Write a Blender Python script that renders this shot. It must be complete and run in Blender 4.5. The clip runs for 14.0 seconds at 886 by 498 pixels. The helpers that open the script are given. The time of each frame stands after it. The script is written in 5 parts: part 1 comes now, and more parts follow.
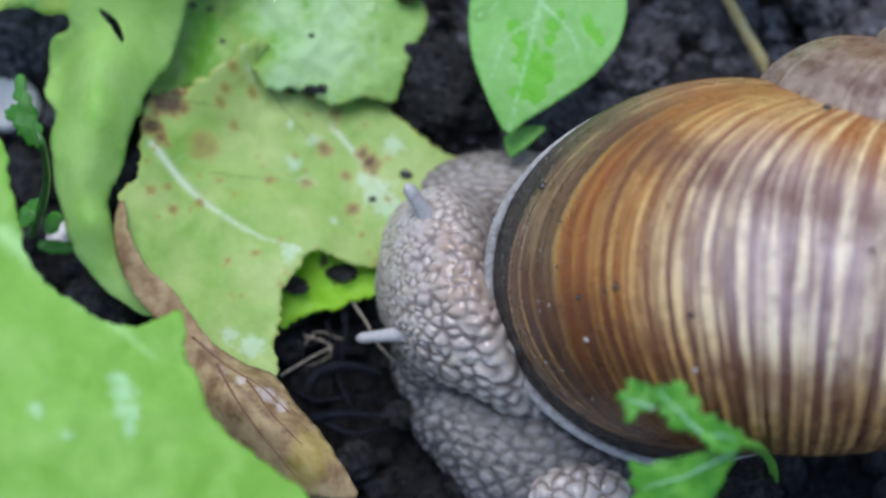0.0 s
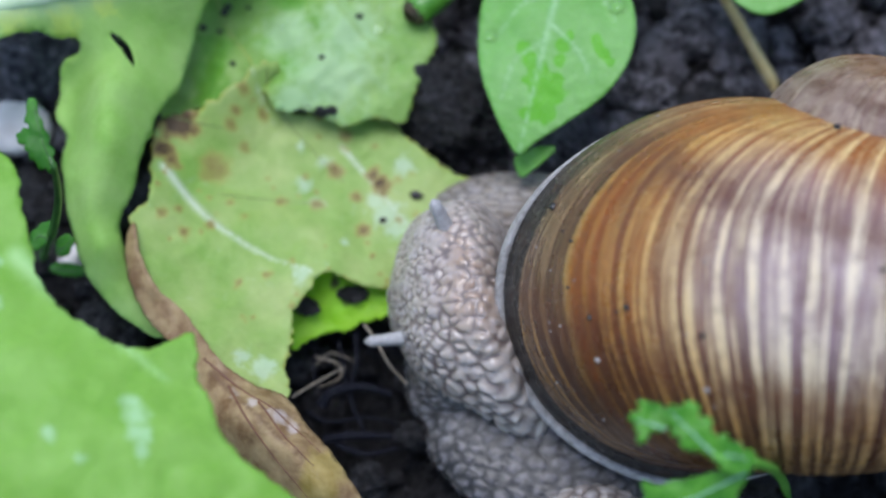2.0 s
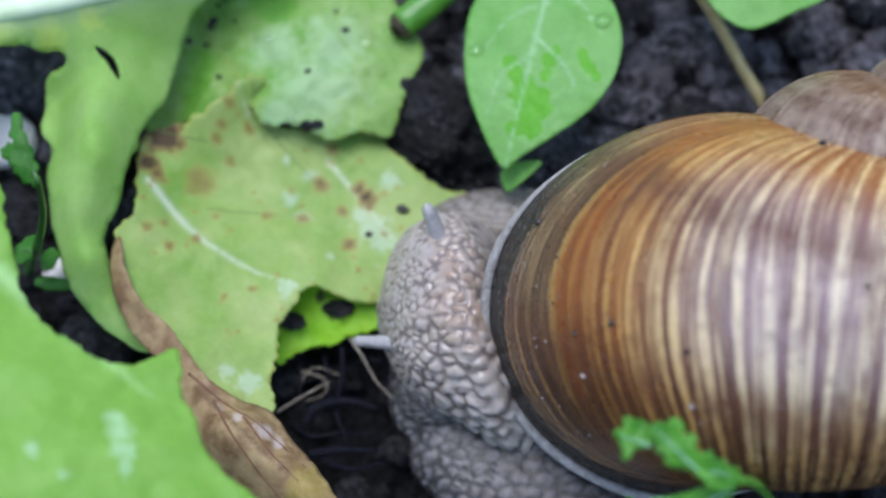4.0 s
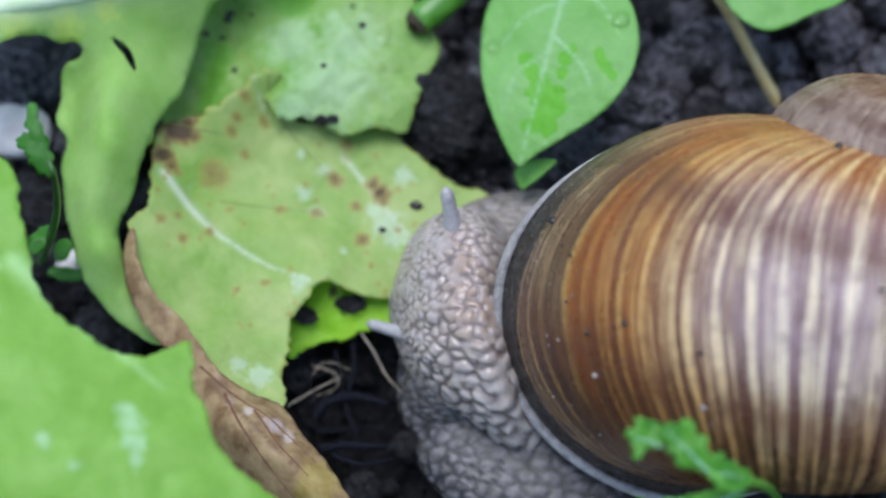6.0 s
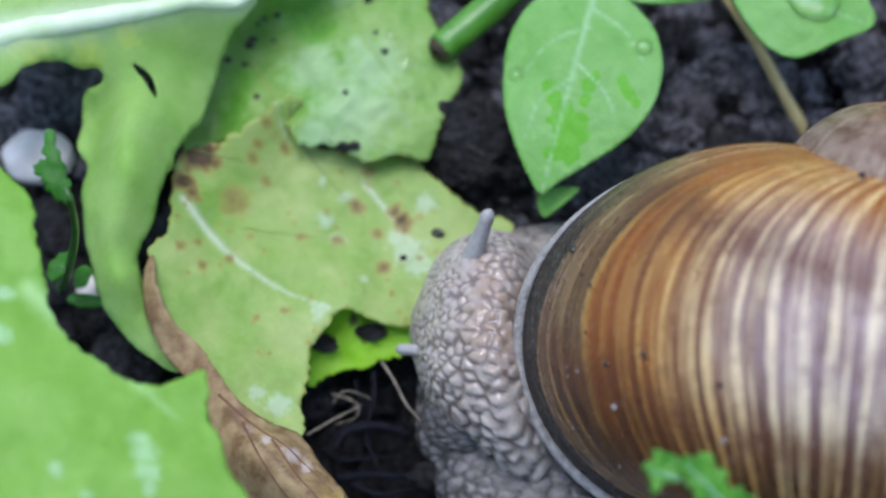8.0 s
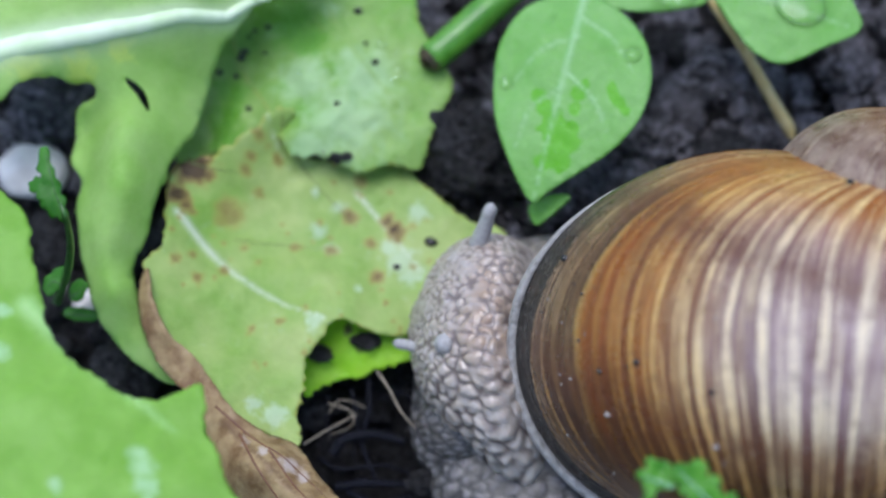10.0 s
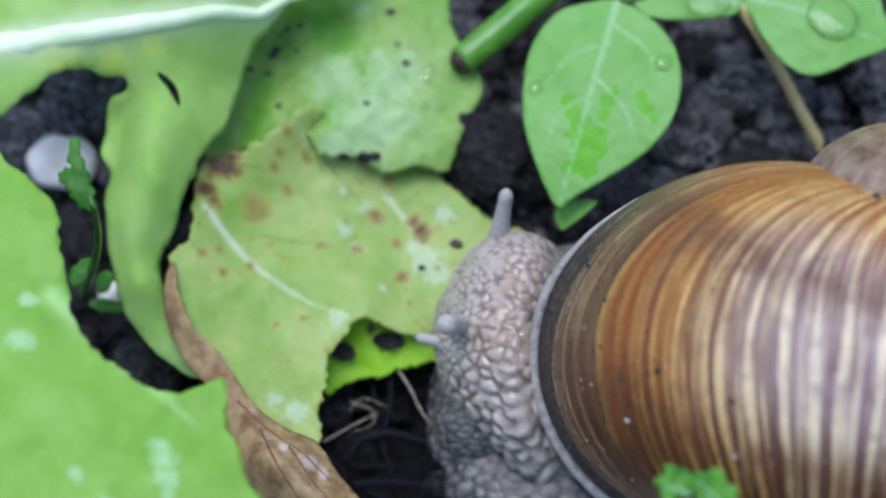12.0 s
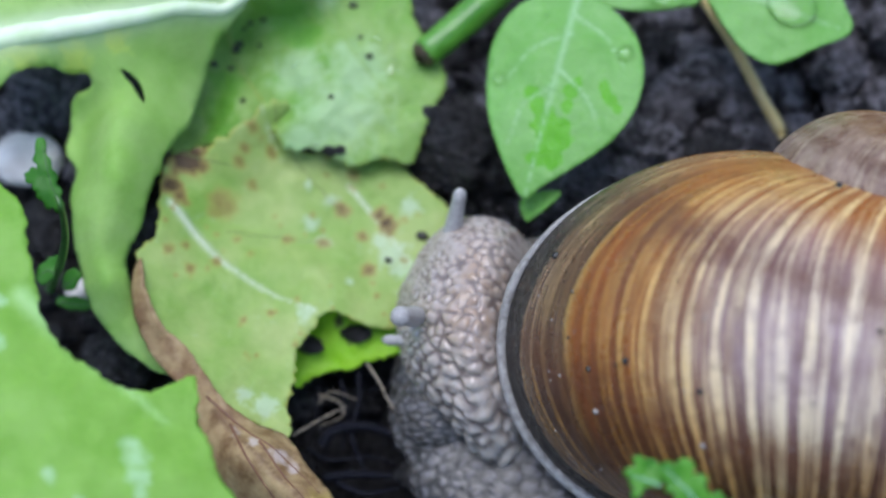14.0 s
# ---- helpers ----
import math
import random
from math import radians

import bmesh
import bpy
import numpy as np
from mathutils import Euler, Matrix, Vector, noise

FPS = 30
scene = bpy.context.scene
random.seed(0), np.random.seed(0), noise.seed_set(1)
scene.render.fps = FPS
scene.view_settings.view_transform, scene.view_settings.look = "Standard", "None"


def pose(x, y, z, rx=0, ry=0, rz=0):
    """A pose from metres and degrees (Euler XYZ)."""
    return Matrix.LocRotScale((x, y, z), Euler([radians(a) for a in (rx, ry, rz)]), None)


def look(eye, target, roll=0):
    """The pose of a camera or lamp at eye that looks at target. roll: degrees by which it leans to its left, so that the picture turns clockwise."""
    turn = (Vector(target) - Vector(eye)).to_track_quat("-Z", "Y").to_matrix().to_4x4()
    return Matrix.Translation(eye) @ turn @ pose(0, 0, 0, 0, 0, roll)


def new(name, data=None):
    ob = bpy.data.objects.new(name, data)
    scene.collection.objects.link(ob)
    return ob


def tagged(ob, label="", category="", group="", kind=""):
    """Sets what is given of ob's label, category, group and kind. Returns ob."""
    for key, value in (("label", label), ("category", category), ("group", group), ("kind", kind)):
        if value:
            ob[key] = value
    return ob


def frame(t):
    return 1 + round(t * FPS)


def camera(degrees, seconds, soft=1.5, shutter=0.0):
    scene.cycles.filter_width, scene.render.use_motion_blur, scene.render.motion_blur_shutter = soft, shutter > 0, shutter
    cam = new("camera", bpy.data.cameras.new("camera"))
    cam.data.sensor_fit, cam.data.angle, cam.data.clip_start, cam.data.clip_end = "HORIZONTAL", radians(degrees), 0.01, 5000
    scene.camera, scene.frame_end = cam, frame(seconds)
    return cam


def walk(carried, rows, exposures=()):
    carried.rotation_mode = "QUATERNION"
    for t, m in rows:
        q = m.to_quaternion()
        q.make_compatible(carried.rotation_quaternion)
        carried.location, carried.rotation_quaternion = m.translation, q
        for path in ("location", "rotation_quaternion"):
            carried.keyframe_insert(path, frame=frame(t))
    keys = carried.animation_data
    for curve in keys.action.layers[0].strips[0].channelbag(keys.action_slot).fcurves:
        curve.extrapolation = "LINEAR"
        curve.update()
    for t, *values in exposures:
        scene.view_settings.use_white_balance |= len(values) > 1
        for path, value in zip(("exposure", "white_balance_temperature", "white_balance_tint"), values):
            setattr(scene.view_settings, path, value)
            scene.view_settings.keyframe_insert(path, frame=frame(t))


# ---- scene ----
from mathutils import geometry

# Lengths below are in millimetres; MM brings them to metres.
MM = 0.001
cam = camera(26.0, 14.0, 2.3)
PATH = [
    (0, (1.99, -67.69, 187.67), (2.26, -5.15, 18.88), -0.85),
    (0.5, (1.86, -67.53, 187.54), (1.65, -2.35, 19.76), -1.09),
    (1, (1.66, -67.30, 187.50), (2.78, -3.38, 19.24), 0.02),
    (1.5, (1.20, -67.78, 188.23), (2.66, -4.35, 19.78), -0.23),
    (2, (1.87, -67.51, 187.95), (1.29, -3.36, 19.77), -1.85),
    (2.5, (2.36, -66.80, 188.31), (1.17, -2.33, 20.26), -2.93),
    (2.7, (2.41, -66.88, 188.29), (1.70, -2.22, 20.30), -2.32),
    (4.8, (2.06, -66.39, 187.90), (2.29, -1.65, 19.94), -0.77),
    (5, (1.96, -66.31, 187.99), (0.24, -1.76, 19.97), -2.27),
    (5.5, (2.38, -66.61, 187.58), (0.57, -0.56, 20.14), -1.84),
    (6, (2.05, -66.64, 187.90), (1.41, -2.22, 19.82), -0.91),
    (6.5, (2.34, -66.22, 187.55), (-0.26, -2.20, 19.33), -2.43),
    (7, (2.73, -66.08, 187.32), (-1.51, -2.41, 19.01), -3.79),
    (7.5, (3.17, -65.59, 187.00), (-0.33, -2.12, 18.60), -3.23),
    (8, (3.96, -65.54, 186.64), (-0.46, 0.83, 19.38), -3.69),
    (8.5, (4.05, -65.23, 186.24), (0.18, 0.26, 18.62), -3.24),
    (8.7, (4.13, -64.73, 185.85), (0.07, 2.23, 18.82), -3.41),
    (10.8, (4.03, -64.80, 189.81), (0.27, 0.46, 22.09), -4.20),
    (11, (3.77, -64.49, 189.82), (0.65, 0.55, 22.02), -3.53),
    (11.5, (3.55, -64.50, 190.17), (-1.54, -1.12, 21.77), -5.02),
    (12, (4.17, -65.05, 189.07), (-2.09, 1.07, 21.77), -4.32),
    (12.5, (4.11, -64.69, 189.39), (1.86, 2.35, 22.36), -2.18),
    (13, (3.58, -64.31, 189.80), (1.30, 0.60, 21.92), -2.42),
    (13.5, (3.36, -64.65, 190.38), (1.10, 0.65, 22.66), -2.47),
    (14, (3.43, -64.19, 190.38), (1.04, 0.21, 22.32), -2.10),
]
walk(cam, [(t, look(Vector(eye) * MM, Vector(target) * MM, roll)) for t, eye, target, roll in PATH], [(0, 0.83), (14, 0.83)])
cam.data.dof.use_dof = True
cam.data.dof.focus_distance = 0.178
cam.data.dof.aperture_fstop = 15.0

# ---- light: an overcast sky with a wide, weak sun ----
world = bpy.data.worlds.new("overcast_sky")
scene.world = world
world.use_nodes = True
sky = world.node_tree.nodes.new("ShaderNodeTexSky")
sky.sky_type = "NISHITA"
sky.sun_disc = False
sky.sun_elevation, sky.sun_rotation = radians(74), radians(-20)
sky.air_density, sky.dust_density = 1.0, 1.0
back = world.node_tree.nodes["Background"]
back.inputs["Strength"].default_value = 0.15
world.node_tree.links.new(sky.outputs["Color"], back.inputs["Color"])
sun = new("sun", bpy.data.lights.new("sun", "SUN"))
sun.data.energy, sun.data.angle, sun.data.color = 1.63, radians(40), (0.872, 0.905, 1.0)
sun.matrix_world = look((0, 0, 1), (0.10, -0.27, 0.0))


# ---- small helpers ----
def node_mat(name):
    m = bpy.data.materials.new(name)
    m.use_nodes = True
    t = m.node_tree
    return m, t, t.nodes["Principled BSDF"]


def add(t, kind, **values):
    n = t.nodes.new(kind)
    for k, v in values.items():
        n.inputs[k.replace("_", " ")].default_value = v
    return n


def coords(t, scale=1000.0):
    """Object coordinates in millimetres."""
    c = t.nodes.new("ShaderNodeTexCoord")
    m = t.nodes.new("ShaderNodeMapping")
    m.inputs["Scale"].default_value = (scale, scale, scale)
    t.links.new(c.outputs["Object"], m.inputs["Vector"])
    return m.outputs["Vector"]


def noise_tex(t, vec, scale, detail=4.0, rough=0.55, distortion=0.0):
    n = add(t, "ShaderNodeTexNoise", Scale=scale, Detail=detail, Roughness=rough, Distortion=distortion)
    t.links.new(vec, n.inputs["Vector"])
    return n.outputs["Fac"]


def ramp(t, fac, stops, interp="LINEAR"):
    r = t.nodes.new("ShaderNodeValToRGB")
    r.color_ramp.interpolation = interp
    while len(r.color_ramp.elements) < len(stops):
        r.color_ramp.elements.new(0.5)
    for e, (p, c) in zip(r.color_ramp.elements, stops):
        e.position = p
        e.color = (*c, 1) if len(c) == 3 else c
    t.links.new(fac, r.inputs["Fac"])
    return r.outputs["Color"]


def mix(t, fac, a, b, mode="MIX"):
    n = t.nodes.new("ShaderNodeMix")
    n.data_type, n.blend_type = "RGBA", mode
    for sock, v in ((n.inputs[0], fac), (n.inputs[6], a), (n.inputs[7], b)):
        if isinstance(v, (int, float)):
            sock.default_value = v
        elif isinstance(v, tuple):
            sock.default_value = (*v, 1)
        else:
            t.links.new(v, sock)
    return n.outputs[2]


def maths(t, op, a, b=0.0, c=0.0):
    n = t.nodes.new("ShaderNodeMath")
    n.operation = op
    for sock, v in zip(n.inputs, (a, b, c)):
        if isinstance(v, (int, float)):
            sock.default_value = v
        else:
            t.links.new(v, sock)
    return n.outputs[0]


def attr(t, name):
    n = t.nodes.new("ShaderNodeAttribute")
    n.attribute_name = name
    return n.outputs["Fac"]


def bump(t, height, bsdf, strength=0.5, distance=0.0002):
    n = add(t, "ShaderNodeBump", Strength=strength, Distance=distance)
    t.links.new(height, n.inputs["Height"])
    t.links.new(n.outputs["Normal"], bsdf.inputs["Normal"])
    return n


def mesh_ob(name, verts, faces, mat, parent=None, origin=(0, 0, 0), label="", smooth=True, **attributes):
    """One mesh object from vertices in millimetres; origin is in the parent's space."""
    me = bpy.data.meshes.new(name)
    o = np.array(origin, float)
    me.from_pydata(((np.asarray(verts, float) - o) * MM).tolist(), [], [list(map(int, f)) for f in faces])
    for key, values in attributes.items():
        a = me.attributes.new(key, "FLOAT", "POINT")
        a.data.foreach_set("value", np.asarray(values, np.float32))
    if smooth:
        me.polygons.foreach_set("use_smooth", [True] * len(me.polygons))
    me.materials.append(mat)
    me.update()
    ob = new(name, me)
    ob.parent = parent
    ob.location = o * MM
    if label:
        tagged(ob, label)
    return ob


def thing(name, origin, label, category, group="", kind=""):
    e = new(name)
    e.empty_display_size = 0.002
    e.location = Vector(origin) * MM
    return tagged(e, label, category, group, kind)


def rel(pts, origin):
    return np.asarray(pts, float) - np.asarray(origin, float)


def closed_curve(pts, n):
    """n points along a closed Catmull-Rom curve."""
    p = np.asarray(pts, float)
    k = len(p)
    u = np.linspace(0, k, n, endpoint=False)
    i, f = u.astype(int), (u % 1)[:, None]
    a, b, c, d = p[(i - 1) % k], p[i % k], p[(i + 1) % k], p[(i + 2) % k]
    return 0.5 * (2 * b + (c - a) * f + (2 * a - 5 * b + 4 * c - d) * f**2 + (3 * b - a - 3 * c + d) * f**3)


def open_curve(pts, n):
    p = np.asarray(pts, float)
    p = np.vstack([2 * p[0] - p[1], p, 2 * p[-1] - p[-2]])
    u = np.linspace(0, len(p) - 3 - 1e-6, n)
    i, f = u.astype(int) + 1, (u % 1)[:, None]
    a, b, c, d = p[i - 1], p[i], p[i + 1], p[i + 2]
    return 0.5 * (2 * b + (c - a) * f + (2 * a - 5 * b + 4 * c - d) * f**2 + (3 * b - a - 3 * c + d) * f**3)


def inside(xy, poly):
    x, y = xy[:, 0], xy[:, 1]
    hit = np.zeros(len(xy), bool)
    px, py = poly[:, 0], poly[:, 1]
    for i in range(len(poly)):
        j = i - 1
        cross = (py[i] > y) != (py[j] > y)
        with np.errstate(divide="ignore", invalid="ignore"):
            hit ^= cross & (x < (px[j] - px[i]) * (y - py[i]) / (py[j] - py[i] + 1e-12) + px[i])
    return hit


def to_line(xy, line):
    """Distance in plan from points to a polyline, and how far along it (0 to 1)."""
    best, along = np.full(len(xy), 1e9), np.zeros(len(xy))
    line = np.asarray(line, float)[:, :2]
    for k in range(len(line) - 1):
        a, b = line[k], line[k + 1]
        s = np.clip(((xy - a) @ (b - a)) / max((b - a) @ (b - a), 1e-9), 0, 1)
        d = np.hypot(*(xy - a - s[:, None] * (b - a)).T)
        near = d < best
        best[near], along[near] = d[near], (k + s[near]) / (len(line) - 1)
    return best, along


def surface(ctrl, soft=0.6):
    """A smooth height over the plan through control points (thin plate)."""
    c = np.asarray(ctrl, float)

    def kernel(r2):
        return np.where(r2 > 1e-9, r2 * np.log(r2 + 1e-9), 0) * 0.5

    n = len(c)
    K = kernel(((c[:, None, :2] - c[None, :, :2]) ** 2).sum(-1)) + soft * 30 * np.eye(n)
    Q = np.c_[np.ones(n), c[:, :2]]
    A = np.block([[K, Q], [Q.T, np.zeros((3, 3))]])
    w = np.linalg.solve(A, np.r_[c[:, 2], np.zeros(3)])

    def height(xy):
        out = np.c_[np.ones(len(xy)), xy] @ w[n:]
        for k in range(n):
            out += w[k] * kernel(((xy - c[k, :2]) ** 2).sum(-1))
        return out

    return height


def noise_at(p, scale, seed=0.0, octaves=3):
    off = Vector((seed * 17.3, seed * 5.1, seed * 9.7))
    return np.array([noise.fractal(Vector(q) / scale + off, 1.0, 2.0, octaves) for q in np.asarray(p, float).tolist()])


SURFACES = {}


def height_on(seed, x, y):
    """The height of a leaf blade at a place in plan."""
    rise, o = next(v for k, v in SURFACES.items() if k[1] == seed)
    return float(rise(np.array([[x - o[0], y - o[1]]]))[0] + o[2])


def lamina(name, outline, mat, inner=(), parent=None, step=0.55, jag=0.2, jag_size=1.2, wrinkle=0.35, wrinkle_size=5.0,
           veins=(), holes=(), thick=0.28, seed=1.0, spots=(), origin=(0, 0, 0), label="", soft=0.05, teeth=None, pales=(), cords=(), cord_mat=None):
    """A leaf blade: an outlined sheet over a smooth height with wrinkles, raised veins, torn edges and stains."""
    out = np.asarray(outline, float)
    length = np.hypot(*np.diff(np.vstack([out, out[:1]])[:, :2], axis=0).T).sum()
    edge = closed_curve(out, max(24, int(length / step)))
    way = np.roll(edge, -1, 0) - np.roll(edge, 1, 0)
    turn = np.sign((edge[:, 0] * np.roll(edge[:, 1], -1) - np.roll(edge[:, 0], -1) * edge[:, 1]).sum())
    side = turn * np.c_[way[:, 1], -way[:, 0]] / (np.hypot(way[:, 0], way[:, 1])[:, None] + 1e-9)
    rag = noise_at(np.c_[edge[:, :2], np.zeros(len(edge))], jag_size, seed, 4) * jag
    if teeth:
        u = np.linspace(0, teeth[0], len(edge), endpoint=False) % 1
        rag = rag + teeth[1] * (np.abs(np.sin(np.pi * u)) ** 0.8 - 0.5)
    poly = edge[:, :2] + side * rag[:, None]
    lo, hi = poly.min(0), poly.max(0)
    gx, gy = np.meshgrid(np.arange(lo[0], hi[0], step), np.arange(lo[1], hi[1], step))
    rng = np.random.default_rng(int(seed * 100))
    grid = np.c_[gx.ravel(), gy.ravel()] + rng.uniform(-0.25, 0.25, (gx.size, 2)) * step
    grid = grid[inside(grid, poly)]
    grid = grid[to_line(grid, np.vstack([poly, poly[:1]])[::2])[0] > step * 0.5]
    cuts = [closed_curve(np.array(h)[:, :2], 40) for h in holes]
    from_2d = [Vector(p) for p in np.vstack([poly, *cuts, grid]).tolist()]
    ring = [(i, (i + 1) % len(poly)) for i in range(len(poly))]
    for k in range(len(cuts)):
        first = len(poly) + 40 * k
        ring += [(first + i, first + (i + 1) % 40) for i in range(40)]
    v2, _, faces, *_ = geometry.delaunay_2d_cdt(from_2d, ring, [list(range(len(poly)))], 1, 1e-5)
    xy = np.array([tuple(v) for v in v2])
    height = surface(list(map(tuple, out)) + list(inner), soft)

    def rise(q):
        p3 = np.c_[q, np.zeros(len(q))]
        return height(q) + wrinkle * noise_at(p3, wrinkle_size, seed + 3) + 0.12 * wrinkle * noise_at(p3, wrinkle_size * 0.22, seed + 5)

    z = rise(xy)
    SURFACES[name, seed] = (rise, np.array(origin if parent is None else parent.location / MM))
    p3 = np.c_[xy, np.zeros(len(xy))]

    def ridges(q):
        up, tint = np.zeros(len(q)), np.zeros(len(q))
        for line, width in veins:
            d, s = to_line(q, open_curve(line, 24))
            w = width * (1 - 0.75 * s)
            tint = np.maximum(tint, np.exp(-((d / w) ** 2)) * (1 - 0.4 * s))
            up = up + 0.5 * w * np.exp(-((d / w) ** 2)) - 0.25 * width * np.exp(-((d / (3.5 * width)) ** 2))
        return up, tint

    up, vein = ridges(xy)
    z = z + up
    stain = np.zeros(len(xy))
    ragged = noise_at(p3, 0.9, seed + 8)
    for x, y, r, much in spots:
        d = np.hypot(xy[:, 0] - x, xy[:, 1] - y) * (1 + 0.45 * ragged)
        stain = np.maximum(stain, much * np.clip(1.6 - d / r, 0, 1))
    pale = np.zeros(len(xy))
    for x, y, r in pales:
        d = np.hypot(xy[:, 0] - x, xy[:, 1] - y) * (1 + 0.55 * ragged)
        pale = np.maximum(pale, np.clip(1.5 - d / r, 0, 1))
    rim = to_line(xy, np.vstack([poly, poly[:1]]))[0]
    if holes:
        faces = [f for f in faces if not any(inside(xy[list(f)].mean(0)[None], h)[0] for h in cuts)]
    ob = mesh_ob(name, np.c_[xy, z], faces, mat, parent, origin, label, vein=vein, stain=stain, rim=rim, pale=pale)
    s = ob.modifiers.new("thickness", "SOLIDIFY")
    s.thickness, s.offset = thick * MM, -1.0
    for line, width, kind in cords:
        c = open_curve(line, 16)
        sunk = np.linspace(1.0, 0.35, len(c)) * width * (0.12 if width < 0.25 else 0.72)
        c[:, 2] = rise(c[:, :2]) + ridges(c[:, :2])[0] - sunk
        tube(kind, c, [width, 0.8 * width, 0.35 * width], cord_mat or mat, parent, origin, n=30, sides=8, wobble=0.12, seed=seed)
    return ob


def tube(name, line, radii, mat, parent=None, origin=(0, 0, 0), label="", n=24, sides=10, wobble=0.0, seed=1.0):
    """A round stem along a curve, with a radius that changes along it."""
    c = open_curve(line, n)
    r = np.interp(np.linspace(0, 1, n), np.linspace(0, 1, len(radii)), radii)
    verts, faces = [], []
    tang = np.gradient(c, axis=0)
    ref = Vector((0.31, 0.17, 0.93))
    for k in range(n):
        t = Vector(tang[k]).normalized()
        a = t.cross(ref).normalized()
        b = t.cross(a)
        for j in range(sides):
            q = 2 * math.pi * j / sides
            rr = float(r[k]) * (1 + wobble * noise.noise(Vector((k * 0.45 + seed * 7, j * 1.3, seed))))
            verts.append(Vector(c[k]) + rr * (math.cos(q) * a + math.sin(q) * b))
    for k in range(n - 1):
        for j in range(sides):
            j2 = (j + 1) % sides
            faces.append((k * sides + j, k * sides + j2, (k + 1) * sides + j2, (k + 1) * sides + j))
    for k in (0, n - 1):
        verts.append(Vector(c[k]) + Vector(tang[k]).normalized() * (-0.5 if k == 0 else 0.5) * float(r[k]))
        for j in range(sides):
            faces.append((k * sides + j, k * sides + (j + 1) % sides, len(verts) - 1))
    return mesh_ob(name, np.array([tuple(v) for v in verts]), faces, mat, parent, origin, label)


def ball(n=3):
    bm = bmesh.new()
    bmesh.ops.create_icosphere(bm, subdivisions=n, radius=1.0)
    v = np.array([tuple(q.co) for q in bm.verts])
    f = [tuple(q.index for q in face.verts) for face in bm.faces]
    bm.free()
    return v, f


BALLS = {n: ball(n) for n in (1, 2, 3, 4, 5, 6)}


# ---- materials ----
def soil_mat(name, dark, light, wet):
    m, t, b = node_mat(name)
    c = coords(t)
    big, fine = noise_tex(t, c, 0.16, 5), noise_tex(t, c, 1.3, 6, 0.65)
    col = ramp(t, fine, [(0.38, dark), (0.58, light), (0.72, tuple(2.2 * v for v in light))])
    t.links.new(mix(t, big, col, mix(t, 0.6, col, (0.012, 0.010, 0.009))), b.inputs["Base Color"])
    t.links.new(ramp(t, noise_tex(t, c, 0.8, 5, 0.7), [(0.38, (wet, wet, wet)), (0.6, (0.8, 0.8, 0.8))]), b.inputs["Roughness"])
    b.inputs["Specular IOR Level"].default_value = 0.35
    bump(t, noise_tex(t, c, 2.4, 9, 0.78), b, 1.0, 0.0013)
    return m


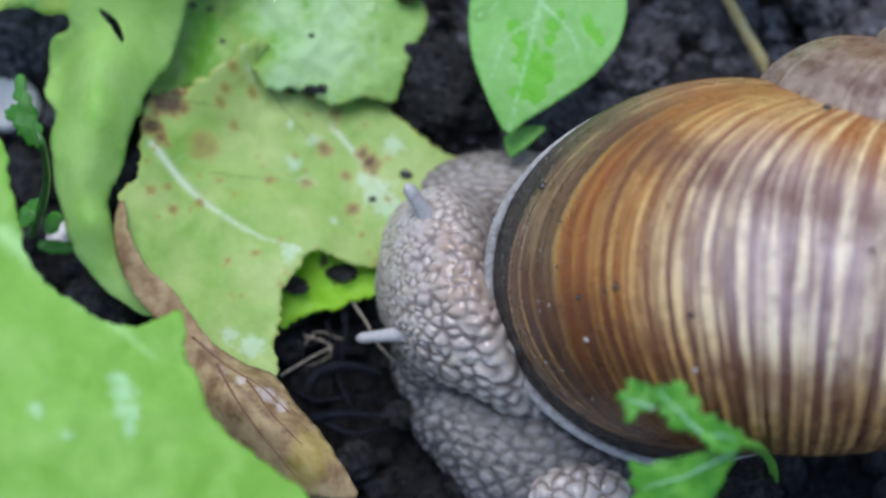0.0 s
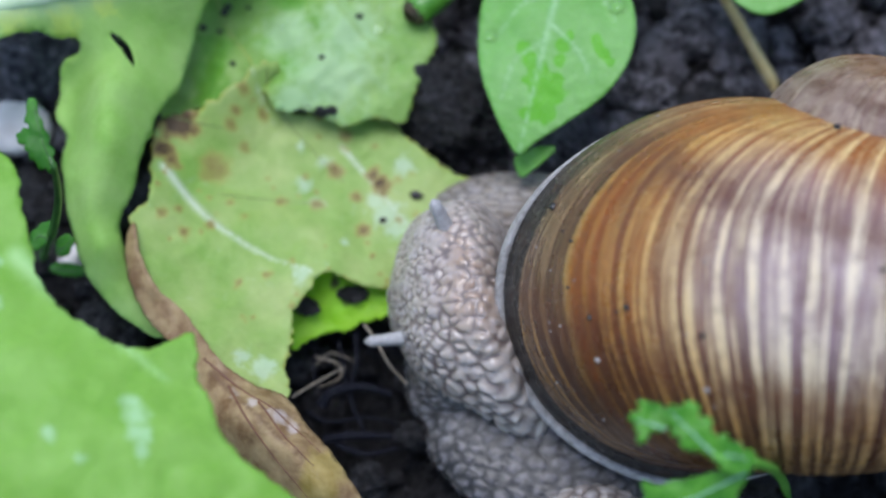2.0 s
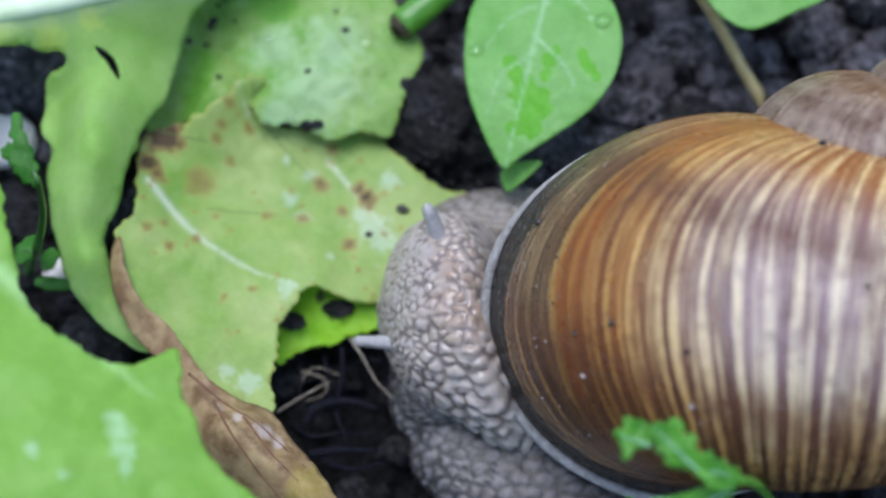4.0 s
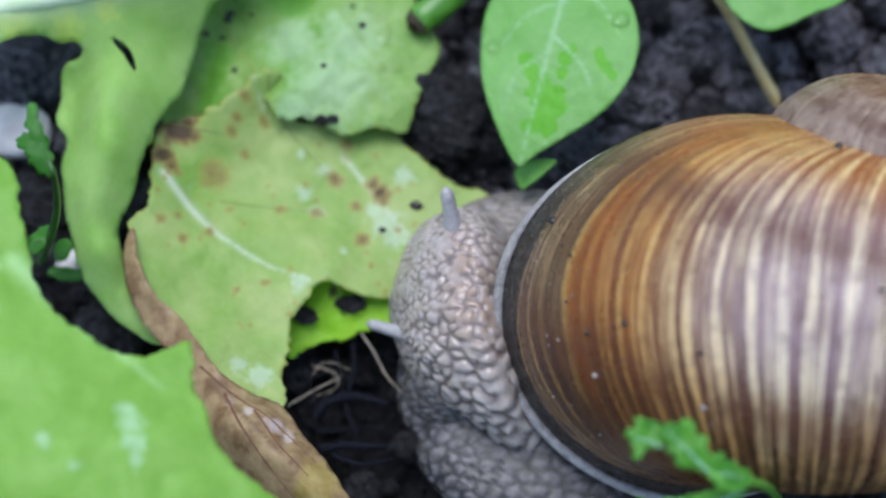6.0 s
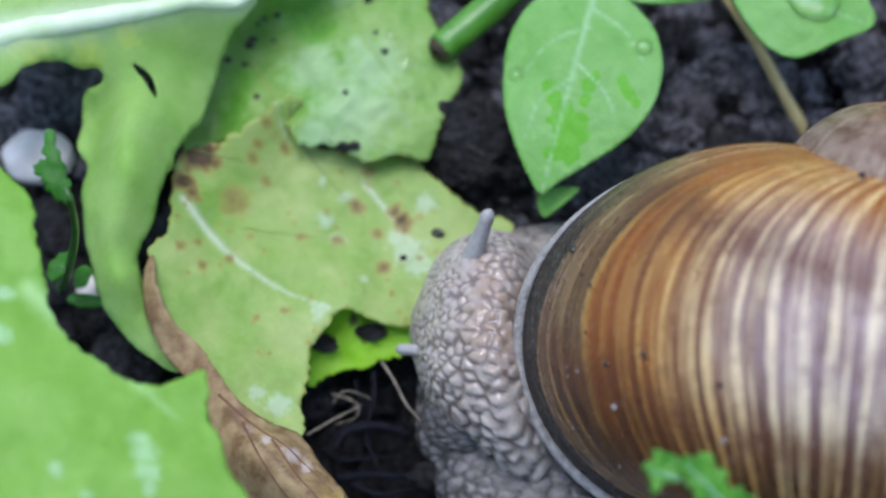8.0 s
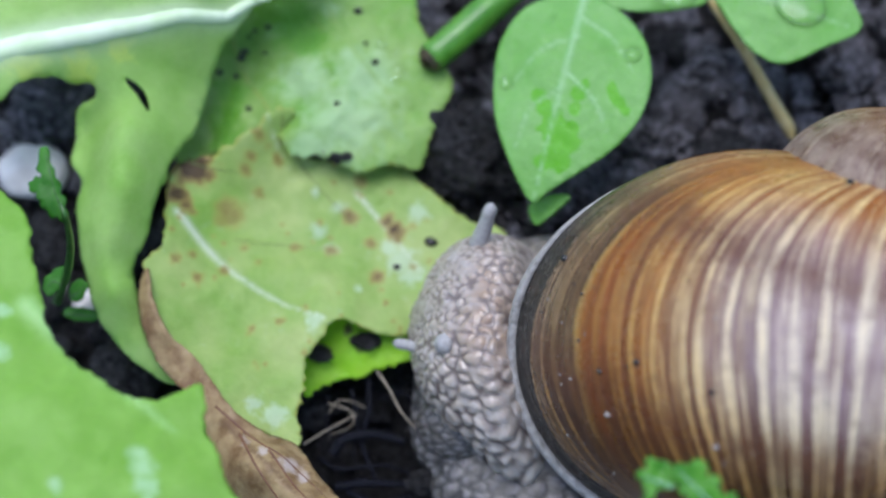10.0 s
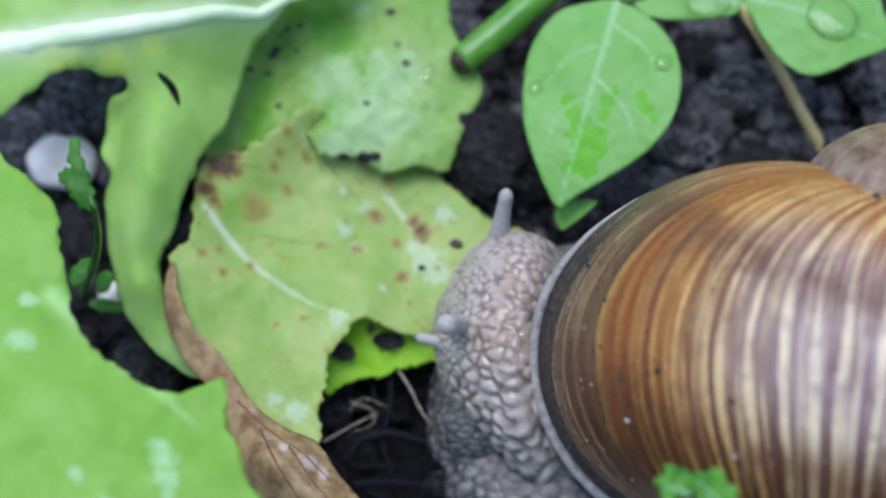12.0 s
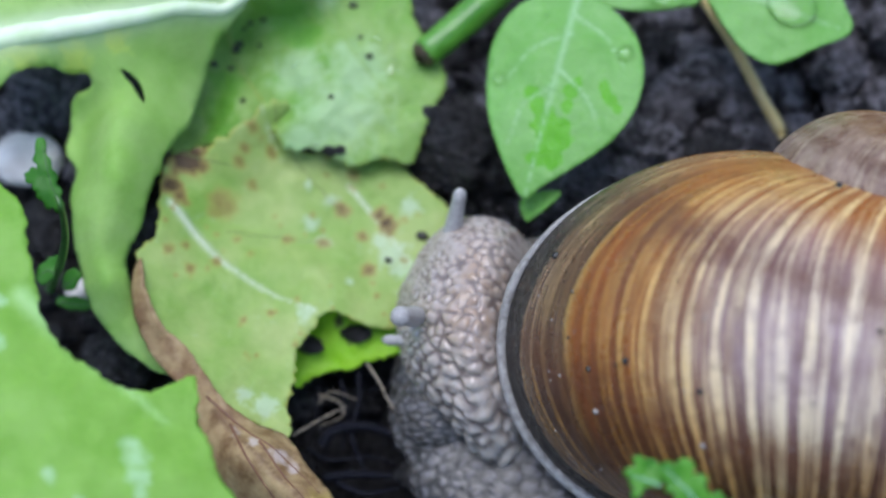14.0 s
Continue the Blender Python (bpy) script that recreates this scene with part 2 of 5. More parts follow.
def leaf_mat(name, base, pale, vein_tint, stain_a=(0.27, 0.17, 0.06), stain_b=(0.075, 0.04, 0.02), rim_tint=None, gloss=0.32, through_light=0.35,
             fleck=0.0, patch=0.22, pale_tint=(0.62, 0.72, 0.58), pale_most=0.8, pale_edge=(0.30, 0.95), pale_noise=1.7, halo=None):
    m, t, b = node_mat(name)
    c = coords(t)
    broad, mid, fine = noise_tex(t, c, patch, 3), noise_tex(t, c, 0.9, 5), noise_tex(t, c, 5.0, 3)
    col = mix(t, ramp(t, broad, [(0.34, (0, 0, 0)), (0.68, (1, 1, 1))]), base, pale)
    col = mix(t, maths(t, "MULTIPLY", mid, 0.35), col, tuple(0.55 * v for v in base))
    # net of fine veins
    vor = add(t, "ShaderNodeTexVoronoi", Scale=0.55)
    vor.feature = "DISTANCE_TO_EDGE"
    warp = mix(t, 0.25, c, add_color(t, c))
    t.links.new(warp, vor.inputs["Vector"])
    net = ramp(t, vor.outputs["Distance"], [(0.0, (1, 1, 1)), (0.09, (0, 0, 0))])
    col = mix(t, maths(t, "MULTIPLY", net, 0.10), col, tuple(min(1.0, 1.15 * v) for v in pale))
    if fleck:
        f = ramp(t, noise_tex(t, c, 0.45, 7, 0.7, 0.6), [(0.60, (0, 0, 0)), (0.70, (1, 1, 1))])
        col = mix(t, maths(t, "MULTIPLY", f, fleck), col, (0.62, 0.72, 0.58))
    if rim_tint:
        r = ramp(t, maths(t, "MULTIPLY_ADD", mid, 1.6, attr(t, "rim")), [(0.55, (1, 1, 1)), (1.0, (0, 0, 0))])
        col = mix(t, maths(t, "MULTIPLY", r, 0.8), col, rim_tint)
    edgy = maths(t, "MULTIPLY_ADD", maths(t, "SUBTRACT", noise_tex(t, c, 1.4, 6, 0.7), 0.5), pale_noise, attr(t, "pale"))
    col = mix(t, ramp(t, edgy, [(pale_edge[0], (0, 0, 0)), (pale_edge[1], (pale_most,) * 3)]), col, pale_tint)
    col = mix(t, attr(t, "vein"), col, vein_tint)
    s = attr(t, "stain")
    if halo:
        col = mix(t, ramp(t, s, [(0.0, (0, 0, 0)), (0.22, (0.6, 0.6, 0.6))]), col, halo)
        s = maths(t, "MULTIPLY", s, maths(t, "MULTIPLY_ADD", noise_tex(t, c, 1.7, 6, 0.7), 1.8, 0.1))
    col = mix(t, ramp(t, s, [(0.10, (0, 0, 0)), (0.62, (0.82, 0.82, 0.82))]), col, stain_a)
    col = mix(t, ramp(t, maths(t, "MULTIPLY", s, maths(t, "ADD", mid, 0.45)), [(0.62, (0, 0, 0)), (1.0, (0.85, 0.85, 0.85))]), col, stain_b)
    t.links.new(col, b.inputs["Base Color"])
    t.links.new(ramp(t, mid, [(0.3, (gloss - 0.05,) * 3), (0.7, (gloss + 0.25,) * 3)]), b.inputs["Roughness"])
    b.inputs["Specular IOR Level"].default_value = 0.38
    h = maths(t, "ADD", maths(t, "MULTIPLY", net, -0.18), maths(t, "ADD", fine, maths(t, "MULTIPLY", mid, 1.5)))
    bump(t, h, b, 0.35, 0.00025)
    tr = t.nodes.new("ShaderNodeBsdfTranslucent")
    t.links.new(mix(t, 1.0, col, (0.9, 1.0, 0.45), "MULTIPLY"), tr.inputs["Color"])
    ms = t.nodes.new("ShaderNodeMixShader")
    ms.inputs[0].default_value = through_light
    t.links.new(b.outputs[0], ms.inputs[1])
    t.links.new(tr.outputs[0], ms.inputs[2])
    t.links.new(ms.outputs[0], t.nodes["Material Output"].inputs["Surface"])
    return m


def add_color(t, vec):
    n = add(t, "ShaderNodeTexNoise", Scale=0.7, Detail=3.0)
    t.links.new(vec, n.inputs["Vector"])
    s = t.nodes.new("ShaderNodeVectorMath")
    s.operation = "MULTIPLY_ADD"
    t.links.new(n.outputs["Color"], s.inputs[0])
    s.inputs[1].default_value = (6, 6, 6)
    t.links.new(vec, s.inputs[2])
    return s.outputs[0]


def plain_mat(name, a, b_, rough=0.5, scale=1.0, strength=0.4):
    m, t, b = node_mat(name)
    c = coords(t)
    t.links.new(ramp(t, noise_tex(t, c, scale, 6, 0.6), [(0.3, a), (0.7, b_)]), b.inputs["Base Color"])
    b.inputs["Roughness"].default_value = rough
    bump(t, noise_tex(t, c, scale * 3, 5), b, strength, 0.0002)
    return m


def water_mat():
    m, t, b = node_mat("water")
    clear = t.nodes.new("ShaderNodeBsdfTransparent")
    clear.inputs["Color"].default_value = (0.98, 1.0, 0.97, 1)
    shine = t.nodes.new("ShaderNodeBsdfGlossy")
    shine.inputs["Roughness"].default_value = 0.03
    edge = t.nodes.new("ShaderNodeFresnel")
    edge.inputs["IOR"].default_value = 1.33
    both = t.nodes.new("ShaderNodeMixShader")
    t.links.new(edge.outputs[0], both.inputs[0])
    t.links.new(clear.outputs[0], both.inputs[1])
    t.links.new(shine.outputs[0], both.inputs[2])
    t.links.new(both.outputs[0], t.nodes["Material Output"].inputs["Surface"])
    return m


def skin_mat(name, crest, groove, tan, slime):
    """Wet snail skin: pale tubercles, dark grooves, a tan flush where the attribute says so."""
    m, t, b = node_mat(name)
    c = coords(t)
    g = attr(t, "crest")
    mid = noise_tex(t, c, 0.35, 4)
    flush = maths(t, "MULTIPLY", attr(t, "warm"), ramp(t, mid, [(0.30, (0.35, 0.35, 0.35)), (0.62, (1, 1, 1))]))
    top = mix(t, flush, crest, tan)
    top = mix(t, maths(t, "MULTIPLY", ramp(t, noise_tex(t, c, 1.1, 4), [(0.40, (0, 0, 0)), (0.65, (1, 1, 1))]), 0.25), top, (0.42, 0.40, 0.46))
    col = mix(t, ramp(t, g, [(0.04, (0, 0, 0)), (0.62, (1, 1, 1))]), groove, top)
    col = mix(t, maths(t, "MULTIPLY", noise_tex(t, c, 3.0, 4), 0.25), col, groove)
    t.links.new(col, b.inputs["Base Color"])
    b.inputs["Roughness"].default_value = 0.44
    b.inputs["Subsurface Weight"].default_value = 0.2
    b.inputs["Subsurface Radius"].default_value = (0.9, 0.6, 0.45)
    b.inputs["Subsurface Scale"].default_value = 0.0006
    b.inputs["Coat Weight"].default_value = slime
    b.inputs["Coat Roughness"].default_value = 0.1
    bump(t, noise_tex(t, c, 4.0, 4), b, 0.2, 0.00012)
    return m


def shell_mat():
    m, t, b = node_mat("snail_shell")
    grow, cross = attr(t, "grow"), attr(t, "cross")

    def streaks(scale, stretch, detail, rough=0.6, shift=0.0):
        v = t.nodes.new("ShaderNodeCombineXYZ")
        t.links.new(maths(t, "MULTIPLY_ADD", grow, scale, shift), v.inputs[0])
        t.links.new(maths(t, "MULTIPLY", cross, stretch), v.inputs[1])
        n = add(t, "ShaderNodeTexNoise", Scale=1.0, Detail=detail, Roughness=rough)
        t.links.new(v.outputs[0], n.inputs["Vector"])
        return n.outputs["Fac"]

    def grey(x):
        return (x, x, x)

    wide, thin, hair = streaks(0.40, 1.6, 3), streaks(4.6, 3.6, 5, 0.70, 31), streaks(8.5, 4.0, 4, 0.65, 7)
    blot = streaks(0.42, 5.5, 4, 0.65, 50)
    # a fairly steady rhythm of stripes, about 1.4 mm apart
    beat = maths(t, "SINE", maths(t, "MULTIPLY_ADD", grow, 4.5, maths(t, "MULTIPLY", wide, 7.0)))
    quick = maths(t, "SINE", maths(t, "MULTIPLY_ADD", grow, 7.7, maths(t, "MULTIPLY", blot, 9.0)))
    beat = maths(t, "MULTIPLY_ADD", quick, 0.8, beat)
    thin = maths(t, "MULTIPLY_ADD", beat, 0.036, maths(t, "MULTIPLY_ADD", maths(t, "SUBTRACT", thin, 0.5), 0.75, 0.5))
    c = coords(t)
    # growth history: brown next to the mouth, a cream line, rust, then stripes on a dull violet brown
    sway = maths(t, "MULTIPLY", maths(t, "SUBTRACT", streaks(0.05, 7.0, 3, 0.6, 12), 0.5), 0.035)
    age = maths(t, "ADD", maths(t, "MULTIPLY_ADD", grow, 1 / 48, maths(t, "MULTIPLY", maths(t, "SUBTRACT", hair, 0.5), 0.022)), sway)
    dark = ramp(t, age, [(0.0, (0.12, 0.070, 0.045)), (0.08, (0.105, 0.050, 0.030)), (0.153, (0.070, 0.029, 0.015)), (0.158, (0.60, 0.36, 0.10)), (0.165, (0.48, 0.22, 0.04)),
                         (0.171, (0.36, 0.085, 0.005)), (0.23, (0.26, 0.058, 0.004)), (0.26, (0.35, 0.105, 0.010)), (0.30, (0.26, 0.085, 0.014)), (0.36, (0.20, 0.080, 0.034)), (0.45, (0.175, 0.082, 0.050)), (0.70, (0.175, 0.086, 0.056)), (1.0, (0.165, 0.080, 0.052))])
    light = ramp(t, age, [(0.0, (0.48, 0.34, 0.22)), (0.10, (0.50, 0.31, 0.15)), (0.152, (0.42, 0.22, 0.09)), (0.172, (0.58, 0.28, 0.05)), (0.25, (0.64, 0.37, 0.10)), (0.32, (0.72, 0.51, 0.22)), (0.42, (0.80, 0.64, 0.38)), (1.0, (0.84, 0.70, 0.47))])
    dark = mix(t, ramp(t, wide, [(0.38, grey(0.7)), (0.55, grey(0.0))]), dark, (0.075, 0.026, 0.010))
    dark = mix(t, ramp(t, hair, [(0.38, grey(0.75)), (0.58, grey(0.0))]), dark, (0.085, 0.026, 0.008))
    # the side away from the tip is darker, with orange stripes; next to the seam it is ochre
    low = ramp(t, maths(t, "MULTIPLY_ADD", maths(t, "SUBTRACT", blot, 0.5), 0.22, cross), [(0.43, grey(1.0)), (0.50, grey(0.0))])
    seam = ramp(t, maths(t, "MULTIPLY_ADD", maths(t, "SUBTRACT", blot, 0.5), 0.12, cross), [(0.61, grey(0.0)), (0.68, grey(0.9))])
    dark = mix(t, maths(t, "MULTIPLY", low, 0.85), dark, (0.068, 0.022, 0.007))
    light = mix(t, maths(t, "MULTIPLY", low, 0.8), light, (0.54, 0.255, 0.05))
    dark = mix(t, maths(t, "MULTIPLY", seam, 0.85), dark, (0.37, 0.115, 0.012))
    light = mix(t, maths(t, "MULTIPLY", seam, 0.75), light, (0.72, 0.46, 0.14))
    # lilac sheen of the sky, painted into both stripe colours along the middle
    sky_sheen = maths(t, "MULTIPLY", ramp(t, cross, [(0.47, grey(0.0)), (0.53, grey(1.0)), (0.62, grey(1.0)), (0.69, grey(0.0))]), ramp(t, age, [(0.28, grey(0.0)), (0.40, grey(1.0))]))
    sky_sheen = maths(t, "MULTIPLY", sky_sheen, ramp(t, blot, [(0.36, grey(0.35)), (0.58, grey(0.95))]))
    dark = mix(t, maths(t, "MULTIPLY", sky_sheen, 0.9), dark, (0.34, 0.235, 0.245))
    light = mix(t, maths(t, "MULTIPLY", sky_sheen, 0.6), light, (0.78, 0.67, 0.56))
    # how strongly the stripes show
    show = ramp(t, age, [(0.05, grey(0.9)), (0.10, grey(0.75)), (0.14, grey(0.25)), (0.20, grey(0.35)), (0.27, grey(0.75)), (0.34, grey(1.0))])
    line = ramp(t, maths(t, "MULTIPLY_ADD", low, -0.03, thin), [(0.483, grey(0.0)), (0.538, grey(1.0))])
    line = maths(t, "MAXIMUM", line, ramp(t, hair, [(0.575, grey(0.0)), (0.66, grey(0.75))]))
    line = maths(t, "MULTIPLY", line, ramp(t, noise_tex(t, c, 0.35, 6, 0.7), [(0.30, grey(0.45)), (0.55, grey(1.0))]))
    col = mix(t, maths(t, "MULTIPLY", line, show), dark, light)
    # broken dark belts that run with the coil
    belt = ramp(t, cross, [(0.43, grey(0.0)), (0.465, grey(0.7)), (0.50, grey(0.0)), (0.585, grey(0.0)), (0.615, grey(0.9)), (0.645, grey(0.0))])
    col = mix(t, maths(t, "MULTIPLY", belt, ramp(t, maths(t, "MULTIPLY_ADD", line, -0.08, blot), [(0.34, grey(0.0)), (0.48, grey(0.9))])), col, (0.12, 0.036, 0.014))
    # the spire is worn and greyer
    mottle_old = noise_tex(t, c, 0.5, 5, 0.65)
    col = mix(t, ramp(t, maths(t, "MULTIPLY", grow, 0.01), [(0.70, grey(0.0)), (0.80, grey(0.74))]), col, ramp(t, mottle_old, [(0.42, (0.12, 0.056, 0.028)), (0.58, (0.27, 0.18, 0.125))]))
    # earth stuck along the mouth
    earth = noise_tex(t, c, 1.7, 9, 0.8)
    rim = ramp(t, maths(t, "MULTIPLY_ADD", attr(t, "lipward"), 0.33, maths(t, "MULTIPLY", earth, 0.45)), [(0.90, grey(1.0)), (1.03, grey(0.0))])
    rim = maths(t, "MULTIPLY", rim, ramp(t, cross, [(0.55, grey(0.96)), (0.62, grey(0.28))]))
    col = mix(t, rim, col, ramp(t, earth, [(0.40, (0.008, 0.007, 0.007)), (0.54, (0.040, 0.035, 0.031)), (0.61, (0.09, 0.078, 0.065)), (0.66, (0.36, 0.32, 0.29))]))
    dirt = ramp(t, noise_tex(t, c, 0.8, 8, 0.75), [(0.62, grey(0.0)), (0.72, grey(1.0))])
    col = mix(t, maths(t, "MULTIPLY", dirt, 0.4), col, (0.05, 0.035, 0.028))
    mottle = noise_tex(t, c, 0.6, 7, 0.7)
    col = mix(t, ramp(t, mottle, [(0.30, grey(0.5)), (0.46, grey(0.0))]), col, (0.085, 0.032, 0.014))
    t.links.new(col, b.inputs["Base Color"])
    t.links.new(ramp(t, noise_tex(t, c, 0.4, 5), [(0.3, (0.18,) * 3), (0.7, (0.42,) * 3)]), b.inputs["Roughness"])
    t.links.new(maths(t, "MULTIPLY_ADD", rim, -0.20, 0.24), b.inputs["Coat Weight"])
    t.links.new(maths(t, "MULTIPLY_ADD", rim, -0.16, 0.36), b.inputs["Specular IOR Level"])
    b.inputs["Coat Roughness"].default_value = 0.28
    bump(t, maths(t, "ADD", maths(t, "MULTIPLY", hair, 0.9), maths(t, "ADD", thin, maths(t, "MULTIPLY", earth, 0.9))), b, 0.8, 0.0003)
    return m


SOIL = soil_mat("wet_black_soil", (0.004, 0.004, 0.005), (0.036, 0.034, 0.037), 0.25)
CLOD = soil_mat("clod_soil", (0.005, 0.005, 0.0055), (0.066, 0.062, 0.067), 0.25)
# the same soil in a much paler tone, for lumps away from the hollow
PALECLOD = soil_mat("paler_clod_soil", (0.009, 0.0085, 0.010), (0.37, 0.345, 0.385), 0.25)
BLADE = leaf_mat("lettuce_spotted", (0.285, 0.50, 0.088), (0.52, 0.63, 0.22), (0.72, 0.78, 0.62), rim_tint=(0.45, 0.44, 0.08), patch=0.13, fleck=0.25, pale_tint=(0.62, 0.76, 0.58), pale_most=0.6, halo=(0.46, 0.42, 0.10))
UPPER = leaf_mat("lettuce_upper", (0.18, 0.43, 0.045), (0.40, 0.58, 0.18), (0.30, 0.48, 0.12), rim_tint=(0.42, 0.44, 0.10), fleck=0.12, gloss=0.25, pale_tint=(0.48, 0.68, 0.38), pale_most=0.7, patch=0.12, pale_edge=(0.0, 1.1), pale_noise=0.6, stain_a=(0.15, 0.41, 0.035), stain_b=(0.11, 0.35, 0.025))
FOLD = leaf_mat("lettuce_fold", (0.31, 0.57, 0.11), (0.43, 0.66, 0.20), (0.72, 0.83, 0.60), gloss=0.6, pale_tint=(0.52, 0.68, 0.12))
FRONT = leaf_mat("lettuce_front", (0.25, 0.53, 0.06), (0.33, 0.61, 0.11), (0.46, 0.74, 0.28), gloss=0.3, through_light=0.4, pale_tint=(0.50, 0.76, 0.42), pale_most=0.8, pale_noise=0.5)
SCRAP = leaf_mat("lettuce_scrap", (0.28, 0.64, 0.02), (0.38, 0.70, 0.03), (0.4, 0.66, 0.1), stain_a=(0.05, 0.04, 0.02))
DRY = leaf_mat("dried_leaf", (0.20, 0.11, 0.045), (0.46, 0.33, 0.165), (0.15, 0.08, 0.035), stain_a=(0.50, 0.42, 0.05), stain_b=(0.42, 0.36, 0.05), gloss=0.35, through_light=0.12, patch=0.5, pale_tint=(0.55, 0.46, 0.42))
WEED = leaf_mat("weed_leaf", (0.19, 0.49, 0.09), (0.27, 0.57, 0.16), (0.38, 0.65, 0.32), gloss=0.2, patch=0.12, pale_tint=(0.12, 0.47, 0.010), pale_most=1.0, pale_edge=(0.42, 0.6), pale_noise=0.45)
HERB = leaf_mat("herb_leaf", (0.045, 0.24, 0.015), (0.15, 0.45, 0.04), (0.06, 0.27, 0.03), gloss=0.2, patch=0.45)
SPROUTLEAF = leaf_mat("sprout_leaf", (0.035, 0.19, 0.012), (0.08, 0.31, 0.03), (0.11, 0.34, 0.05), gloss=0.25)
VEINGREY = plain_mat("grey_vein", (0.22, 0.44, 0.26), (0.36, 0.56, 0.40), 0.4, 1.0)
VEINMAT = plain_mat("fine_vein", (0.10, 0.14, 0.025), (0.18, 0.20, 0.05), 0.5, 1.0)
RIB = plain_mat("pale_rib", (0.54, 0.70, 0.40), (0.72, 0.81, 0.62), 0.85, 0.25, 0.2)
STALK = plain_mat("stalk", (0.60, 0.45, 0.17), (0.76, 0.62, 0.32), 0.5, 0.8)
GREENSTALK = plain_mat("green_stalk", (0.08, 0.28, 0.03), (0.17, 0.42, 0.06), 0.3, 0.5)
DARKSTALK = plain_mat("dark_stalk", (0.02, 0.07, 0.012), (0.05, 0.15, 0.025), 0.35, 0.6)
CUTSTALK = plain_mat("cut_stalk", (0.035, 0.16, 0.010), (0.11, 0.30, 0.035), 0.3, 0.35)
ROOT = plain_mat("root", (0.16, 0.13, 0.10), (0.36, 0.30, 0.23), 0.5, 1.0)
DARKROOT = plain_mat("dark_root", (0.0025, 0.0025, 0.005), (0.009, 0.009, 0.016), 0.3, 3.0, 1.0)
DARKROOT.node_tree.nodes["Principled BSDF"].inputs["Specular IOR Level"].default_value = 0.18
DRYVEIN = plain_mat("dry_vein", (0.10, 0.040, 0.020), (0.20, 0.085, 0.04), 0.5, 1.0)
WITHERED = plain_mat("withered_end", (0.025, 0.022, 0.012), (0.10, 0.055, 0.03), 0.5, 0.8, 0.8)
CHALK = plain_mat("white_stone", (0.60, 0.54, 0.50), (0.82, 0.78, 0.75), 0.6, 0.35)
FRASS = plain_mat("black_grain", (0.008, 0.007, 0.006), (0.035, 0.03, 0.025), 0.25, 2.0)
GRIT = plain_mat("pale_grit", (0.16, 0.14, 0.13), (0.40, 0.36, 0.34), 0.4, 2.0)
WATER = water_mat()
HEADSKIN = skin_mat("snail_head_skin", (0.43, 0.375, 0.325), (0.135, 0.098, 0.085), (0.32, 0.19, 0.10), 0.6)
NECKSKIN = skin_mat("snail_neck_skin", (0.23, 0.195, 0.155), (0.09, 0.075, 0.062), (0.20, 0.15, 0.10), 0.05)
# foot colour is darkened for the shade of head and shell above it
FOOTSKIN_SHADED = skin_mat("snail_foot_skin_shaded", (0.078, 0.070, 0.064), (0.010, 0.009, 0.009), (0.10, 0.09, 0.08), 0.03)
HORN = plain_mat("tentacle_skin", (0.27, 0.255, 0.25), (0.40, 0.385, 0.38), 0.4, 1.5, 0.5)
SHELL = shell_mat()
LIP = plain_mat("shell_lip", (0.20, 0.185, 0.17), (0.44, 0.41, 0.39), 0.3, 1.2, 0.9)


def dip(x, y):
    """Depth of the hollow under the eaten leaf and of the bed under the shell."""
    hx, hy = HOLLOW
    return 9.0 * np.exp(-(((x - hx) / 8) ** 2 + ((y - hy) / 9) ** 2)) + 4.0 * np.exp(-(((x - 33) / 22) ** 2 + ((y + 12) / 20) ** 2) ** 2)


# ---- ground: one sheet, fine under the plants, coarse to the horizon ----
def ground():
    fine = np.arange(-75, 75.01, 0.62)
    far = 75 * 1.5 ** np.arange(1, 17)
    axis = np.r_[-far[::-1], fine, far]
    n = len(axis)
    X, Y = np.meshgrid(axis, axis + 5)
    p = np.c_[X.ravel(), Y.ravel(), np.zeros(n * n)]
    near = np.hypot(p[:, 0], p[:, 1]) < 130
    z = np.zeros(n * n)
    q = p[near]
    lump = np.array([noise.noise(Vector((a / 9, b / 9, 2.2))) for a, b, _ in q])
    crumb = np.array([noise.fractal(Vector((a / 2.6, b / 2.6, 0.7)), 0.8, 2.1, 4) for a, b, _ in q])
    z[near] = 1.7 * lump + 1.7 * np.abs(crumb) - 1.6
    # a hollow under the eaten leaf
    z -= dip(p[:, 0], p[:, 1])
    p[:, 2] = z
    i = np.arange(n * n).reshape(n, n)
    faces = np.c_[i[:-1, :-1].ravel(), i[:-1, 1:].ravel(), i[1:, 1:].ravel(), i[1:, :-1].ravel()]
    tagged(mesh_ob("ground", p, faces, SOIL), "dark crumbly wet garden soil", "soil", kind="structure")


HOLLOW = [(-8.7, -12.2, 0.0)][0][:2]


def clod(center, size, seed, mat=None, n=4, rough=0.34):
    v, f = BALLS[n]
    d = 1 + rough * noise_at(v, 0.9, seed, 5) + 0.55 * rough * np.abs(noise_at(v, 0.3, seed + 2, 5))
    return v * d[:, None] * np.array(size) + np.array(center), f


